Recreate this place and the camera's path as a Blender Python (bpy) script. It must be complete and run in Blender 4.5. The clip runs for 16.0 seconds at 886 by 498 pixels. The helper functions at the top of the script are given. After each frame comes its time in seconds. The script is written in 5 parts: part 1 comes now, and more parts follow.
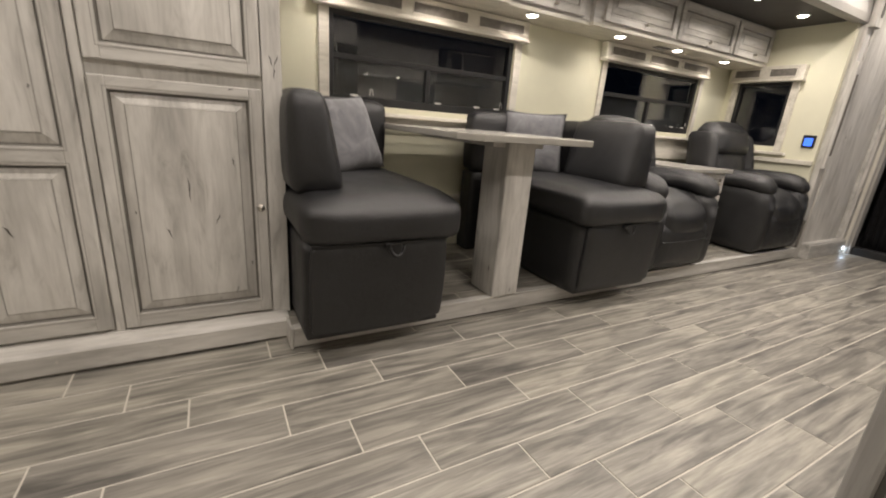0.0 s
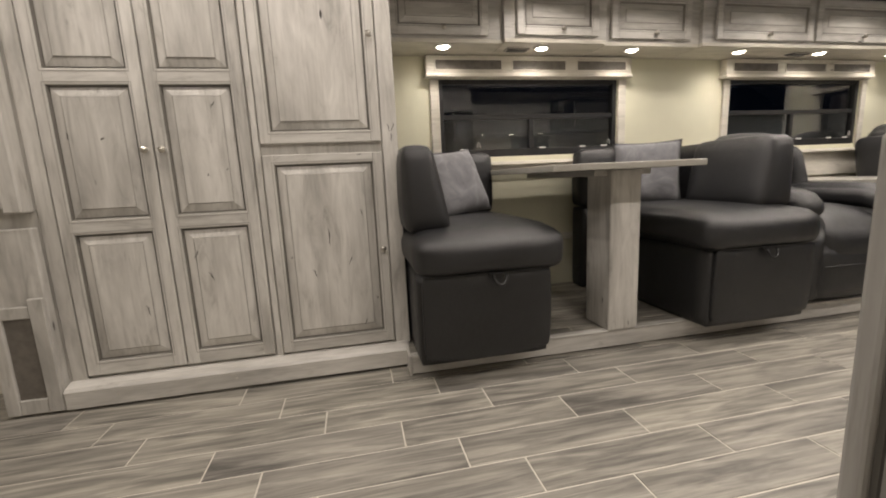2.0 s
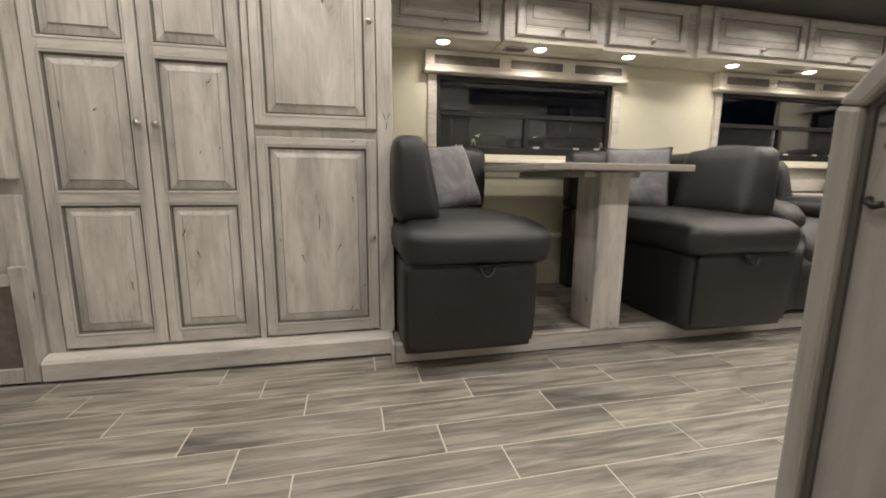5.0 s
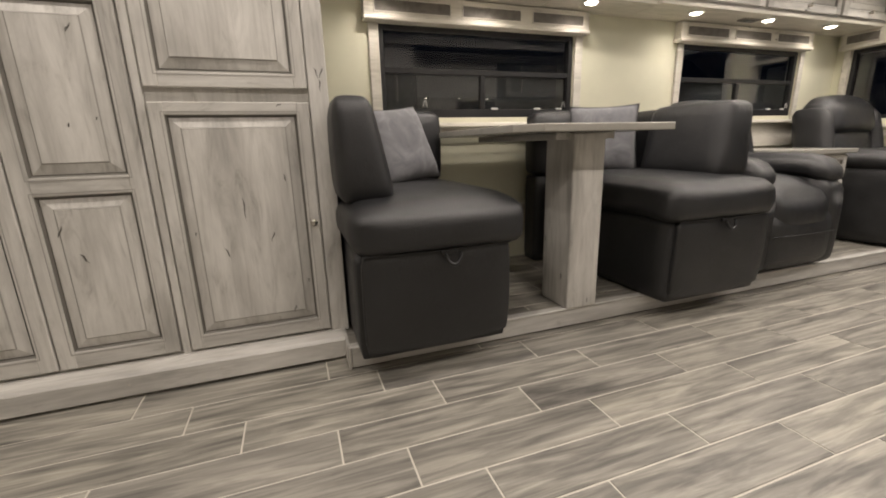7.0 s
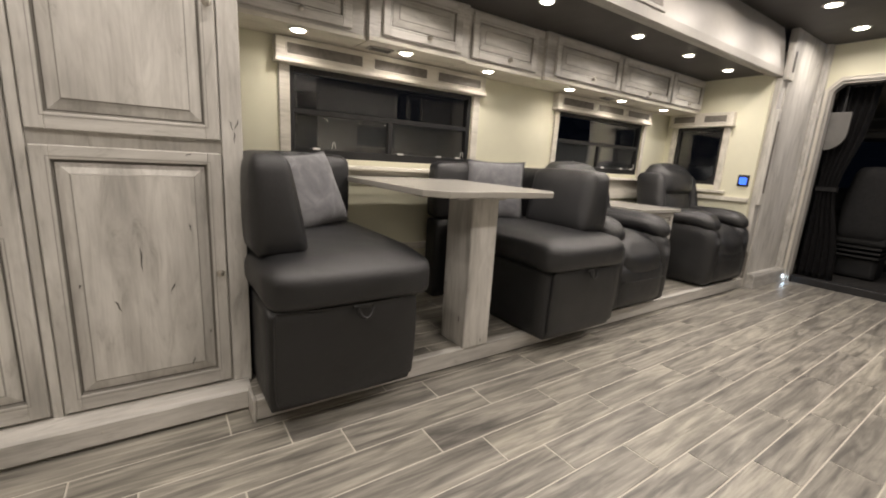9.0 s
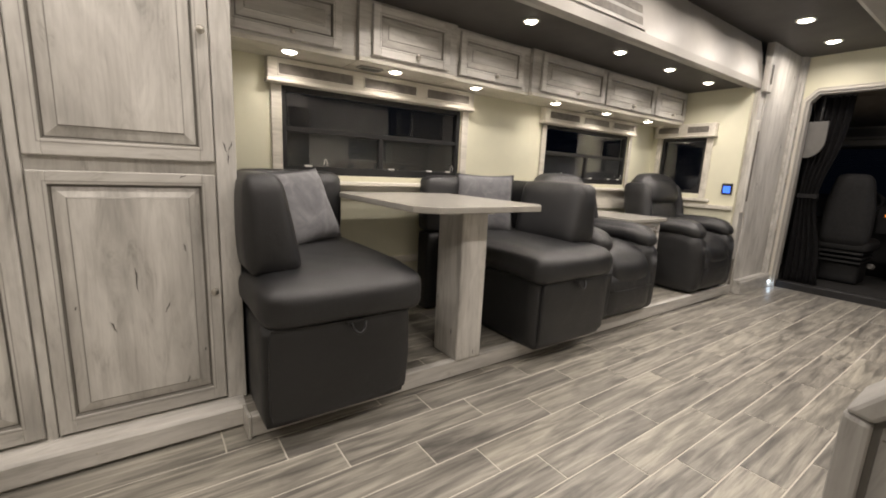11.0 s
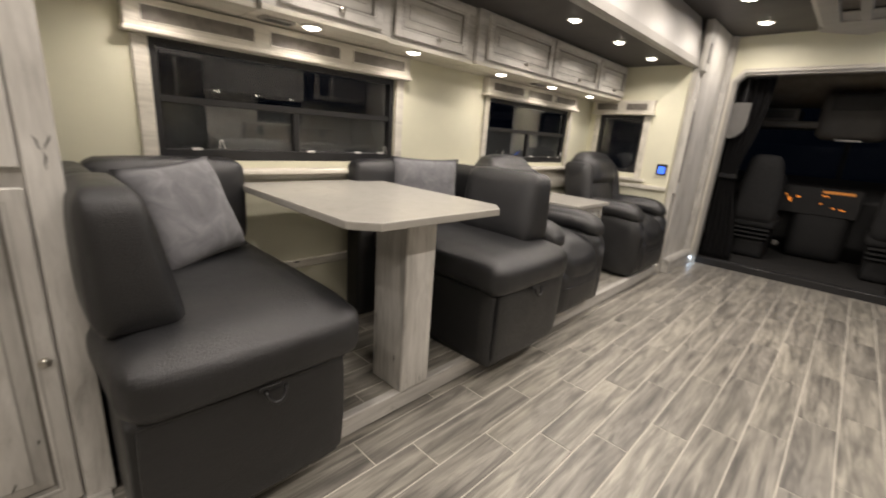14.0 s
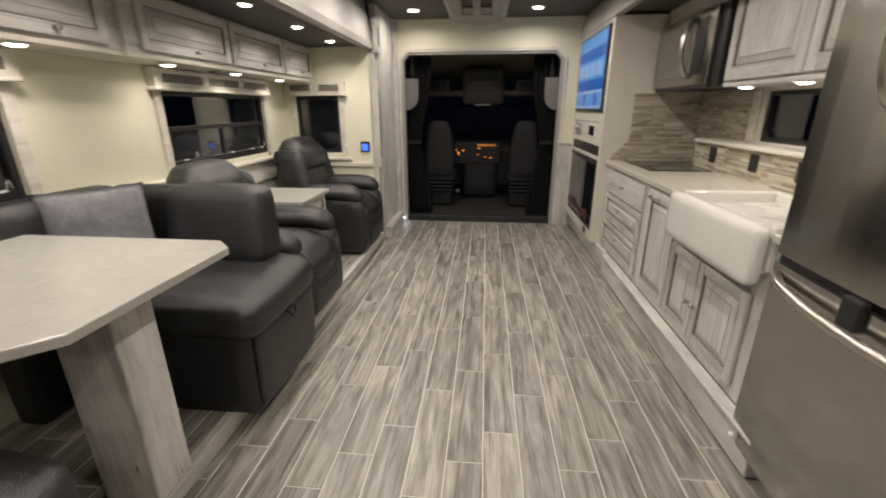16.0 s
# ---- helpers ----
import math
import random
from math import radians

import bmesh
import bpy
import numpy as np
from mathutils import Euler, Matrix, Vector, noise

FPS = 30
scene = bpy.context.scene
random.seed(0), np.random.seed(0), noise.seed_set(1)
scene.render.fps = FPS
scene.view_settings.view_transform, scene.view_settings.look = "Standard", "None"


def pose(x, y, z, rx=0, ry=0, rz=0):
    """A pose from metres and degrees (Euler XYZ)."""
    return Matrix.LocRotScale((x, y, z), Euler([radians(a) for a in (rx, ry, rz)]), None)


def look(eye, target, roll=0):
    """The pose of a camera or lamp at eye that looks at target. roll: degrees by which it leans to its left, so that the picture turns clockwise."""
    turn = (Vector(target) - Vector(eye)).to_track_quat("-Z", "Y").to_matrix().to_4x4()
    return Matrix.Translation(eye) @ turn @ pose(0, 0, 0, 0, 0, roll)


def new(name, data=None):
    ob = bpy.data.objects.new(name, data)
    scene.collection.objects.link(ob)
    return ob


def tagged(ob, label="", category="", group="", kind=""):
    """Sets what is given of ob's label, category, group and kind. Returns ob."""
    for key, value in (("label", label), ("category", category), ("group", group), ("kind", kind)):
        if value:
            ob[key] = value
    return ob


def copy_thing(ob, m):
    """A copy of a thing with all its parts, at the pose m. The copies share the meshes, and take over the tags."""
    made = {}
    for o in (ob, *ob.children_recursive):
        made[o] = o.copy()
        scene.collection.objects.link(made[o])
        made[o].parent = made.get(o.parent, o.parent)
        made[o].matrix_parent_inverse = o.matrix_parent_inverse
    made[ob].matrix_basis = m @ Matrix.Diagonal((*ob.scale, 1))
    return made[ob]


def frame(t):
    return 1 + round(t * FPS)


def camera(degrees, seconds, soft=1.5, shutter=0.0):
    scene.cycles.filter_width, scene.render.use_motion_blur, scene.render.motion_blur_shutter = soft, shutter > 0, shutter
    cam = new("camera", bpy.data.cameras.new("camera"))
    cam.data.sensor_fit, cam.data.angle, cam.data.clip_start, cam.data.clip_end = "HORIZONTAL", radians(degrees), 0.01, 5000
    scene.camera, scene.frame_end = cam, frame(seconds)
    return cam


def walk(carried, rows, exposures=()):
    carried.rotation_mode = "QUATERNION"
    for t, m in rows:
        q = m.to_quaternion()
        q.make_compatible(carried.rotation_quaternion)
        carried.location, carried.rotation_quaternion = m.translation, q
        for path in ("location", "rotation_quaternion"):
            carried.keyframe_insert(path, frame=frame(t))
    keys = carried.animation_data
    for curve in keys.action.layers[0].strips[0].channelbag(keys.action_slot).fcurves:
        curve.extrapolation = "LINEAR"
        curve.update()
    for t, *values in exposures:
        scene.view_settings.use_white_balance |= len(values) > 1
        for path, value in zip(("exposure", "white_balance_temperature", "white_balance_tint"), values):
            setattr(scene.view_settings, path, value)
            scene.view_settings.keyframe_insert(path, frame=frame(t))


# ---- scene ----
cam = camera(93.6, 16.0, soft=1.9, shutter=0.4)
PATH = [
    (0, (-0.25, -1.643, 0.972), (0.698, 0.017, 0.384), 4.5),
    (0.5, (-0.23, -1.717, 0.884), (0.612, 0.046, 0.457), -2.1),
    (1, (-0.221, -1.797, 0.873), (0.565, -0.01, 0.438), -5.3),
    (1.5, (-0.204, -1.812, 0.884), (0.408, 0.05, 0.487), -1.5),
    (2, (-0.202, -1.806, 0.899), (0.196, 0.125, 0.563), -2.7),
    (2.5, (-0.197, -1.825, 0.903), (0.131, 0.109, 0.51), -1.1),
    (3, (-0.198, -1.842, 0.896), (0.132, 0.087, 0.482), -0.8),
    (3.5, (-0.186, -1.852, 0.905), (0.243, 0.073, 0.577), -1.8),
    (4, (-0.185, -1.86, 0.913), (0.359, 0.038, 0.594), -1.9),
    (4.2, (-0.189, -1.856, 0.904), (0.32, 0.051, 0.579), -1.7),
    (6.3, (-0.2, -1.66, 0.828), (0.261, 0.249, 0.448), 2.6),
    (6.5, (-0.187, -1.612, 0.835), (0.38, 0.249, 0.371), 1.5),
    (7, (-0.145, -1.544, 0.866), (0.498, 0.286, 0.379), -1.6),
    (7.5, (-0.161, -1.493, 0.874), (0.392, 0.357, 0.35), 0.5),
    (8, (-0.212, -1.504, 0.922), (0.431, 0.301, 0.35), 1.6),
    (8.5, (-0.234, -1.544, 0.967), (0.739, 0.075, 0.307), 2.6),
    (9, (-0.257, -1.598, 1.058), (0.853, 0.013, 0.64), 3.5),
    (9.5, (-0.254, -1.631, 1.072), (0.932, -0.099, 0.577), 4.6),
    (10, (-0.26, -1.627, 1.075), (0.91, -0.066, 0.635), 2.4),
    (12.3, (-0.273, -1.642, 1.123), (0.826, -0.007, 0.779), 4.0),
    (12.5, (-0.273, -1.627, 1.128), (0.866, -0.024, 0.764), 3.7),
    (13, (-0.223, -1.543, 1.088), (0.984, 0.012, 0.731), 4.5),
    (13.5, (-0.099, -1.387, 1.156), (1.159, 0.099, 0.7), 4.7),
    (14, (-0.07, -1.231, 1.226), (1.325, 0.099, 0.692), 4.2),
    (14.5, (-0.064, -1.091, 1.37), (1.604, -0.276, 0.627), 6.0),
    (15, (-0.032, -1.131, 1.452), (1.806, -0.674, 0.808), 7.1),
    (15.5, (-0.004, -1.19, 1.447), (1.86, -0.785, 0.845), 4.7),
    (16, (0.002, -1.107, 1.416), (1.887, -0.921, 0.775), -0.1),
]
walk(cam, [(t, look(eye, target, roll)) for t, eye, target, roll in PATH], ((0, 0.03), (9, 0.03), (12.3, 0.06), (14.5, 0.03), (15, -0.06), (16, -0.14)))

# ---- world and light ----
world = bpy.data.worlds.new("night")
world.use_nodes = True
world.node_tree.nodes["Background"].inputs[0].default_value = (0.02, 0.03, 0.06, 1)
world.node_tree.nodes["Background"].inputs[1].default_value = 0.05
scene.world = world
WARM = (1.0, 0.895, 0.81)
MAIN_W, SLIDE_W, UNDER_W, KITCHEN_W = 6.4, 3.6, 1.1, 0.95

# ---- materials ----


def mat(name, colour=(0.5, 0.5, 0.5), rough=0.5, metal=0.0):
    m = bpy.data.materials.new(name)
    m.use_nodes = True
    b = m.node_tree.nodes["Principled BSDF"]
    b.inputs["Base Color"].default_value = (*colour, 1)
    b.inputs["Roughness"].default_value = rough
    b.inputs["Metallic"].default_value = metal
    return m


def node(m, kind, **inputs):
    n = m.node_tree.nodes.new(kind)
    for k, v in inputs.items():
        n.inputs[k.replace("_", " ")].default_value = v
    return n


def link(m, a, b):
    m.node_tree.links.new(a, b)


def coords(m, scale, shuffle=True):
    """Object coordinates, shifted at random for each object, then scaled."""
    tc = node(m, "ShaderNodeTexCoord")
    mp = node(m, "ShaderNodeMapping")
    mp.inputs["Scale"].default_value = scale
    if shuffle:
        info = node(m, "ShaderNodeObjectInfo")
        mul = node(m, "ShaderNodeMath")
        mul.operation = "MULTIPLY"
        mul.inputs[1].default_value = 37.0
        add = node(m, "ShaderNodeVectorMath")
        link(m, info.outputs["Random"], mul.inputs[0])
        link(m, tc.outputs["Object"], add.inputs[0])
        link(m, mul.outputs[0], add.inputs[1])
        link(m, add.outputs[0], mp.inputs["Vector"])
    else:
        link(m, tc.outputs["Object"], mp.inputs["Vector"])
    return mp.outputs[0]


def ramp(m, fac, stops):
    r = node(m, "ShaderNodeValToRGB")
    e = r.color_ramp.elements
    while len(e) < len(stops):
        e.new(0.5)
    for el, (p, c) in zip(e, stops):
        el.position, el.color = p, (*c, 1)
    link(m, fac, r.inputs[0])
    return r.outputs[0]


def mixed(m, fac, a, b, how="MIX"):
    x = node(m, "ShaderNodeMix")
    x.data_type, x.blend_type = "RGBA", how
    for s, v in ((x.inputs["Factor"], fac), (x.inputs["A"], a), (x.inputs["B"], b)):
        if hasattr(v, "links"):
            link(m, v, s)
        elif isinstance(v, tuple):
            s.default_value = (*v, 1)
        else:
            s.default_value = v
    return x.outputs["Result"]


def noise_of(m, vec, scale, detail=4.0, rough=0.55, distort=0.0):
    n = node(m, "ShaderNodeTexNoise", Scale=scale, Detail=detail, Roughness=rough, Distortion=distort)
    link(m, vec, n.inputs["Vector"])
    return n.outputs["Fac"]


def bumped(m, height, strength, distance=0.002):
    b = node(m, "ShaderNodeBump", Strength=strength, Distance=distance)
    link(m, height, b.inputs["Height"])
    link(m, b.outputs[0], m.node_tree.nodes["Principled BSDF"].inputs["Normal"])


def wash(name, pale, mid, dark, along, rough=0.42):
    """Grey-washed knotty wood with brushed glaze; along is the axis of the grain."""
    m = mat(name, mid, rough)
    fine, broad, mark = [70.0] * 3, [6.0] * 3, [26.0] * 3
    fine[along], broad[along], mark[along] = 3.0, 1.3, 7.0
    grain = noise_of(m, coords(m, fine), 1.0, 5.0, 0.6, 0.4)
    cloud = noise_of(m, coords(m, broad), 1.0, 4.0, 0.6, 0.6)
    a = ramp(m, cloud, ((0.27, dark), (0.44, mid), (0.62, pale)))
    g = ramp(m, grain, ((0.33, (0.74, 0.73, 0.72)), (0.5, (1, 1, 1)), (1.0, (1.05, 1.05, 1.05))))
    col = mixed(m, 0.5, a, g, "MULTIPLY")
    smear = [16.0] * 3
    smear[along] = 3.2
    stain = noise_of(m, coords(m, smear), 1.0, 5.0, 0.7, 1.4)
    col = mixed(m, 0.85, col, ramp(m, stain, ((0.3, (0.62, 0.61, 0.595)), (0.42, (0.9, 0.9, 0.895)), (0.55, (1, 1, 1)), (0.72, (1.1, 1.1, 1.1)))), "MULTIPLY")
    vec = coords(m, mark)
    v = node(m, "ShaderNodeTexVoronoi", Scale=0.32, Randomness=1.0)
    link(m, vec, v.inputs["Vector"])
    spot = ramp(m, v.outputs["Distance"], ((0.0, (1, 1, 1)), (0.03, (1, 1, 1)), (0.055, (0, 0, 0))))
    col = mixed(m, spot, col, (0.05, 0.045, 0.04))
    link(m, col, m.node_tree.nodes["Principled BSDF"].inputs["Base Color"])
    bumped(m, grain, 0.25, 0.0015)
    return m


PALE, MID, DARK = (0.66, 0.64, 0.6), (0.52, 0.503, 0.468), (0.34, 0.327, 0.303)
M_WOOD = wash("grey_wash_wood", PALE, MID, DARK, 2)
M_WOODX = wash("grey_wash_wood_lengthwise", PALE, MID, DARK, 0)
M_WOODY = wash("grey_wash_wood_crosswise", PALE, MID, DARK, 1)
M_CREAMWOOD = wash("pale_wash_wood", (0.72, 0.68, 0.6), (0.63, 0.6, 0.52), (0.52, 0.49, 0.42), 0)
# same grey wash, darkened for the shade the half partition stands in
M_SHADEDWOOD = wash("shaded_wash_wood", (0.4, 0.391, 0.37), (0.335, 0.327, 0.309), (0.245, 0.239, 0.226), 2)
M_GLAZE = mat("dark_glaze", (0.1, 0.094, 0.084), 0.55)
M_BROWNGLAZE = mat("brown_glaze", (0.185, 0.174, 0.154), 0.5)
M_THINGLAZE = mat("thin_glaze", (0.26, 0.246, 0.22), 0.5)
M_RUBBED = mat("rubbed_glaze_line", (0.33, 0.315, 0.285), 0.5)

M_TILE = mat("wood_look_tile", rough=0.36)
_s = noise_of(M_TILE, coords(M_TILE, (2.2, 24.0, 1.0)), 1.0, 6.0, 0.58, 1.0)
_f = noise_of(M_TILE, coords(M_TILE, (9.0, 150.0, 1.0)), 1.0, 3.0, 0.5, 0.3)
_b = noise_of(M_TILE, coords(M_TILE, (2.2, 8.0, 1.0)), 1.0, 4.0, 0.55, 0.8)
_c = ramp(M_TILE, _s, ((0.29, (0.115, 0.109, 0.097)), (0.42, (0.205, 0.193, 0.17)), (0.54, (0.305, 0.287, 0.25)), (0.69, (0.43, 0.403, 0.35))))
_d = ramp(M_TILE, _b, ((0.3, (0.62, 0.62, 0.63)), (0.5, (1.0, 1.0, 1.0)), (0.75, (1.14, 1.14, 1.12))))
_c = mixed(M_TILE, 0.85, _c, _d, "MULTIPLY")
_c = mixed(M_TILE, 0.7, _c, ramp(M_TILE, _f, ((0.3, (0.78, 0.78, 0.78)), (0.6, (1.06, 1.06, 1.06)))), "MULTIPLY")
_k = node(M_TILE, "ShaderNodeTexVoronoi", Scale=1.0)
link(M_TILE, coords(M_TILE, (2.6, 9.0, 1.0)), _k.inputs["Vector"])
_c = mixed(M_TILE, ramp(M_TILE, _k.outputs["Distance"], ((0.03, (0.6, 0.6, 0.6)), (0.13, (0, 0, 0)))), _c, (0.1, 0.094, 0.085))
_o = node(M_TILE, "ShaderNodeObjectInfo")
_c = mixed(M_TILE, 1.0, _c, ramp(M_TILE, _o.outputs["Random"], ((0.0, (0.86, 0.86, 0.87)), (1.0, (1.1, 1.1, 1.08)))), "MULTIPLY")
link(M_TILE, _c, M_TILE.node_tree.nodes["Principled BSDF"].inputs["Base Color"])
bumped(M_TILE, _s, 0.15, 0.001)
M_GROUT = mat("pale_grout", (0.6, 0.565, 0.495), 0.85)
bumped(M_GROUT, noise_of(M_GROUT, coords(M_GROUT, (1, 1, 1), False), 160.0), 0.3)

M_LEATHER = mat("black_leather", (0.032, 0.031, 0.032), 0.42)
_v = coords(M_LEATHER, (1, 1, 1))
_vo = node(M_LEATHER, "ShaderNodeTexVoronoi", Scale=260.0)
link(M_LEATHER, _v, _vo.inputs["Vector"])
_w = noise_of(M_LEATHER, _v, 7.0, 4.0, 0.6)
link(M_LEATHER, ramp(M_LEATHER, _w, ((0.35, (0.0095, 0.0098, 0.0108)), (0.7, (0.0155, 0.016, 0.0175)))), M_LEATHER.node_tree.nodes["Principled BSDF"].inputs["Base Color"])
link(M_LEATHER, ramp(M_LEATHER, _w, ((0.3, (0.35, 0.35, 0.35)), (0.7, (0.49, 0.49, 0.49)))), M_LEATHER.node_tree.nodes["Principled BSDF"].inputs["Roughness"])
M_LEATHER.node_tree.nodes["Principled BSDF"].inputs["Specular IOR Level"].default_value = 0.62
_mx = node(M_LEATHER, "ShaderNodeMath")
_mx.operation = "MULTIPLY_ADD"
_mx.inputs[1].default_value = 6.0
link(M_LEATHER, _w, _mx.inputs[0])
link(M_LEATHER, _vo.outputs["Distance"], _mx.inputs[2])
bumped(M_LEATHER, _mx.outputs[0], 0.4, 0.0028)

M_PILLOW = mat("crushed_velvet", (0.3, 0.3, 0.32), 0.8)
_w = noise_of(M_PILLOW, coords(M_PILLOW, (1, 1, 1)), 11.0, 5.0, 0.6, 1.2)
link(M_PILLOW, ramp(M_PILLOW, _w, ((0.3, (0.09, 0.09, 0.097)), (0.55, (0.135, 0.135, 0.143)), (0.75, (0.195, 0.195, 0.205)))), M_PILLOW.node_tree.nodes["Principled BSDF"].inputs["Base Color"])
M_PILLOW.node_tree.nodes["Principled BSDF"].inputs["Sheen Weight"].default_value = 0.3
bumped(M_PILLOW, _w, 0.4, 0.005)

M_QUARTZ = mat("pale_quartz", rough=0.22)
_w = noise_of(M_QUARTZ, coords(M_QUARTZ, (1, 1, 1)), 11.0, 7.0, 0.7, 1.2)
link(M_QUARTZ, ramp(M_QUARTZ, _w, ((0.3, (0.325, 0.31, 0.277)), (0.44, (0.36, 0.345, 0.31)), (0.7, (0.385, 0.37, 0.333)))), M_QUARTZ.node_tree.nodes["Principled BSDF"].inputs["Base Color"])


M_WORKTOP = mat("cream_quartz", rough=0.2)
_w = noise_of(M_WORKTOP, coords(M_WORKTOP, (1, 1, 1)), 14.0, 7.0, 0.7, 1.2)
link(M_WORKTOP, ramp(M_WORKTOP, _w, ((0.3, (0.5, 0.475, 0.41)), (0.5, (0.54, 0.513, 0.445)), (0.7, (0.57, 0.543, 0.472)))), M_WORKTOP.node_tree.nodes["Principled BSDF"].inputs["Base Color"])


def plain(name, colour, rough, scale=9.0, amount=0.12, bump=0.1, fine=240.0, metal=0.0):
    """A painted or moulded surface with faint mottling and orange-peel relief."""
    m = mat(name, colour, rough, metal)
    v = coords(m, (1, 1, 1))
    w = noise_of(m, v, scale, 4.0)
    lo, hi = tuple(c * (1 - amount) for c in colour), tuple(min(1.0, c * (1 + amount * 0.6)) for c in colour)
    link(m, ramp(m, w, ((0.35, lo), (0.65, hi))), m.node_tree.nodes["Principled BSDF"].inputs["Base Color"])
    bumped(m, noise_of(m, v, fine, 2.0), bump, 0.001)
    return m


M_CREAM = plain("cream_wall_vinyl", (0.72, 0.7, 0.545), 0.62, 3.0, 0.05)
M_HALL = plain("pale_hall_wall", (0.7, 0.67, 0.6), 0.6, 3.0, 0.05)
M_CEIL = plain("charcoal_ceiling_vinyl", (0.05, 0.045, 0.042), 0.55, 5.0, 0.2)
M_COVER = plain("grey_fascia_paint", (0.38, 0.364, 0.336), 0.45, 4.0, 0.08)
M_DUCT = plain("grey_plastic_duct", (0.36, 0.345, 0.32), 0.45, 6.0, 0.08)
M_BLACK = plain("black_plastic", (0.018, 0.018, 0.019), 0.4, 9.0, 0.2)
M_FRAME = plain("black_window_frame", (0.02, 0.02, 0.021), 0.35, 9.0, 0.2)
M_VENT = plain("dark_vent_mesh", (0.16, 0.145, 0.125), 0.6, 30.0, 0.2, 0.5, 500.0)
M_SCREEN = plain("insect_screen", (0.11, 0.112, 0.115), 0.7, 60.0, 0.2, 0.5, 700.0)
M_NICKEL = plain("brushed_nickel", (0.62, 0.59, 0.53), 0.28, 20.0, 0.08, 0.1, 300.0, 1.0)
M_WHITE = plain("white_fireclay", (0.75, 0.735, 0.69), 0.12, 5.0, 0.03, 0.02)
M_CABGREY = plain("cab_grey_plastic", (0.09, 0.085, 0.078), 0.6, 8.0, 0.12)
M_TOWER = plain("pale_tower_paint", (0.66, 0.63, 0.56), 0.4, 4.0, 0.06)
M_FLAP = plain("grey_flap_vinyl", (0.17, 0.165, 0.155), 0.6, 8.0, 0.12)
M_CABCARPET = plain("cab_carpet", (0.022, 0.021, 0.02), 0.95, 40.0, 0.25, 0.6, 300.0)
M_HEADLINER = plain("cab_headliner_cloth", (0.27, 0.235, 0.185), 0.9, 12.0, 0.12, 0.4, 300.0)
M_CABDARK = plain("cab_dark_trim", (0.011, 0.011, 0.0115), 0.6, 8.0, 0.2)
M_FABRIC = plain("dark_seat_fabric", (0.016, 0.016, 0.0165), 0.85, 30.0, 0.25, 0.5, 400.0)
M_CURTAIN = plain("black_curtain", (0.013, 0.0125, 0.0135), 0.9, 20.0, 0.3, 0.4, 350.0)
M_CHROMEWHITE = plain("white_plastic", (0.72, 0.71, 0.68), 0.35, 9.0, 0.04)

M_STEEL = mat("brushed_stainless", (0.42, 0.403, 0.375), 0.3, 1.0)
_w = noise_of(M_STEEL, coords(M_STEEL, (900.0, 900.0, 6.0)), 1.0, 2.0)
link(M_STEEL, ramp(M_STEEL, _w, ((0.3, (0.13, 0.13, 0.13)), (0.7, (0.21, 0.21, 0.21)))), M_STEEL.node_tree.nodes["Principled BSDF"].inputs["Roughness"])
bumped(M_STEEL, _w, 0.03, 0.0003)

M_GLASS = mat("window_glass", (0.75, 0.77, 0.78), 0.0)
M_GLASS.node_tree.nodes["Principled BSDF"].inputs["Transmission Weight"].default_value = 1.0
M_GLASS.node_tree.nodes["Principled BSDF"].inputs["IOR"].default_value = 1.62
M_SMOKEGLASS = mat("smoky_glass", (0.15, 0.143, 0.132), 0.14)
M_DARKGLASS = mat("black_ceramic_glass", (0.012, 0.012, 0.013), 0.05)
M_MOSAIC = mat("glass_mosaic_stick", rough=0.18)
_i = node(M_MOSAIC, "ShaderNodeObjectInfo")
_g = node(M_MOSAIC, "ShaderNodeNewGeometry")
_sum = node(M_MOSAIC, "ShaderNodeMath")
link(M_MOSAIC, _i.outputs["Random"], _sum.inputs[0])
link(M_MOSAIC, _g.outputs["Random Per Island"], _sum.inputs[1])
_fr = node(M_MOSAIC, "ShaderNodeMath")
_fr.operation = "FRACT"
link(M_MOSAIC, _sum.outputs[0], _fr.inputs[0])
link(M_MOSAIC, ramp(M_MOSAIC, _fr.outputs[0], ((0.0, (0.27, 0.225, 0.155)), (0.3, (0.44, 0.38, 0.28)), (0.55, (0.58, 0.53, 0.41)), (0.75, (0.35, 0.32, 0.26)), (1.0, (0.66, 0.62, 0.52)))), M_MOSAIC.node_tree.nodes["Principled BSDF"].inputs["Base Color"])


def glow(name, colour, strength):
    m = mat(name, colour, 0.4)
    b = m.node_tree.nodes["Principled BSDF"]
    b.inputs["Emission Color"].default_value = (*colour, 1)
    b.inputs["Emission Strength"].default_value = strength
    return m


M_LENS = glow("lit_lens", (1.0, 0.9, 0.75), 14.0)
M_BLUE = glow("blue_display", (0.05, 0.16, 1.0), 1.6)
M_TVA = glow("screen_pale_blue", (0.07, 0.25, 0.6), 0.27)
M_TVB = glow("screen_deep_blue", (0.006, 0.085, 0.38), 0.36)
M_TVC = glow("screen_lilac", (0.2, 0.34, 0.6), 0.34)
M_AMBER = glow("amber_gauge_light", (1.0, 0.3, 0.04), 0.7)
M_DIMAMBER = glow("dim_amber_screen", (0.8, 0.3, 0.06), 0.16)
M_COOL = glow("cool_step_light", (0.75, 0.86, 1.0), 5.0)

# ---- mesh helpers ----
ORIGIN = {}


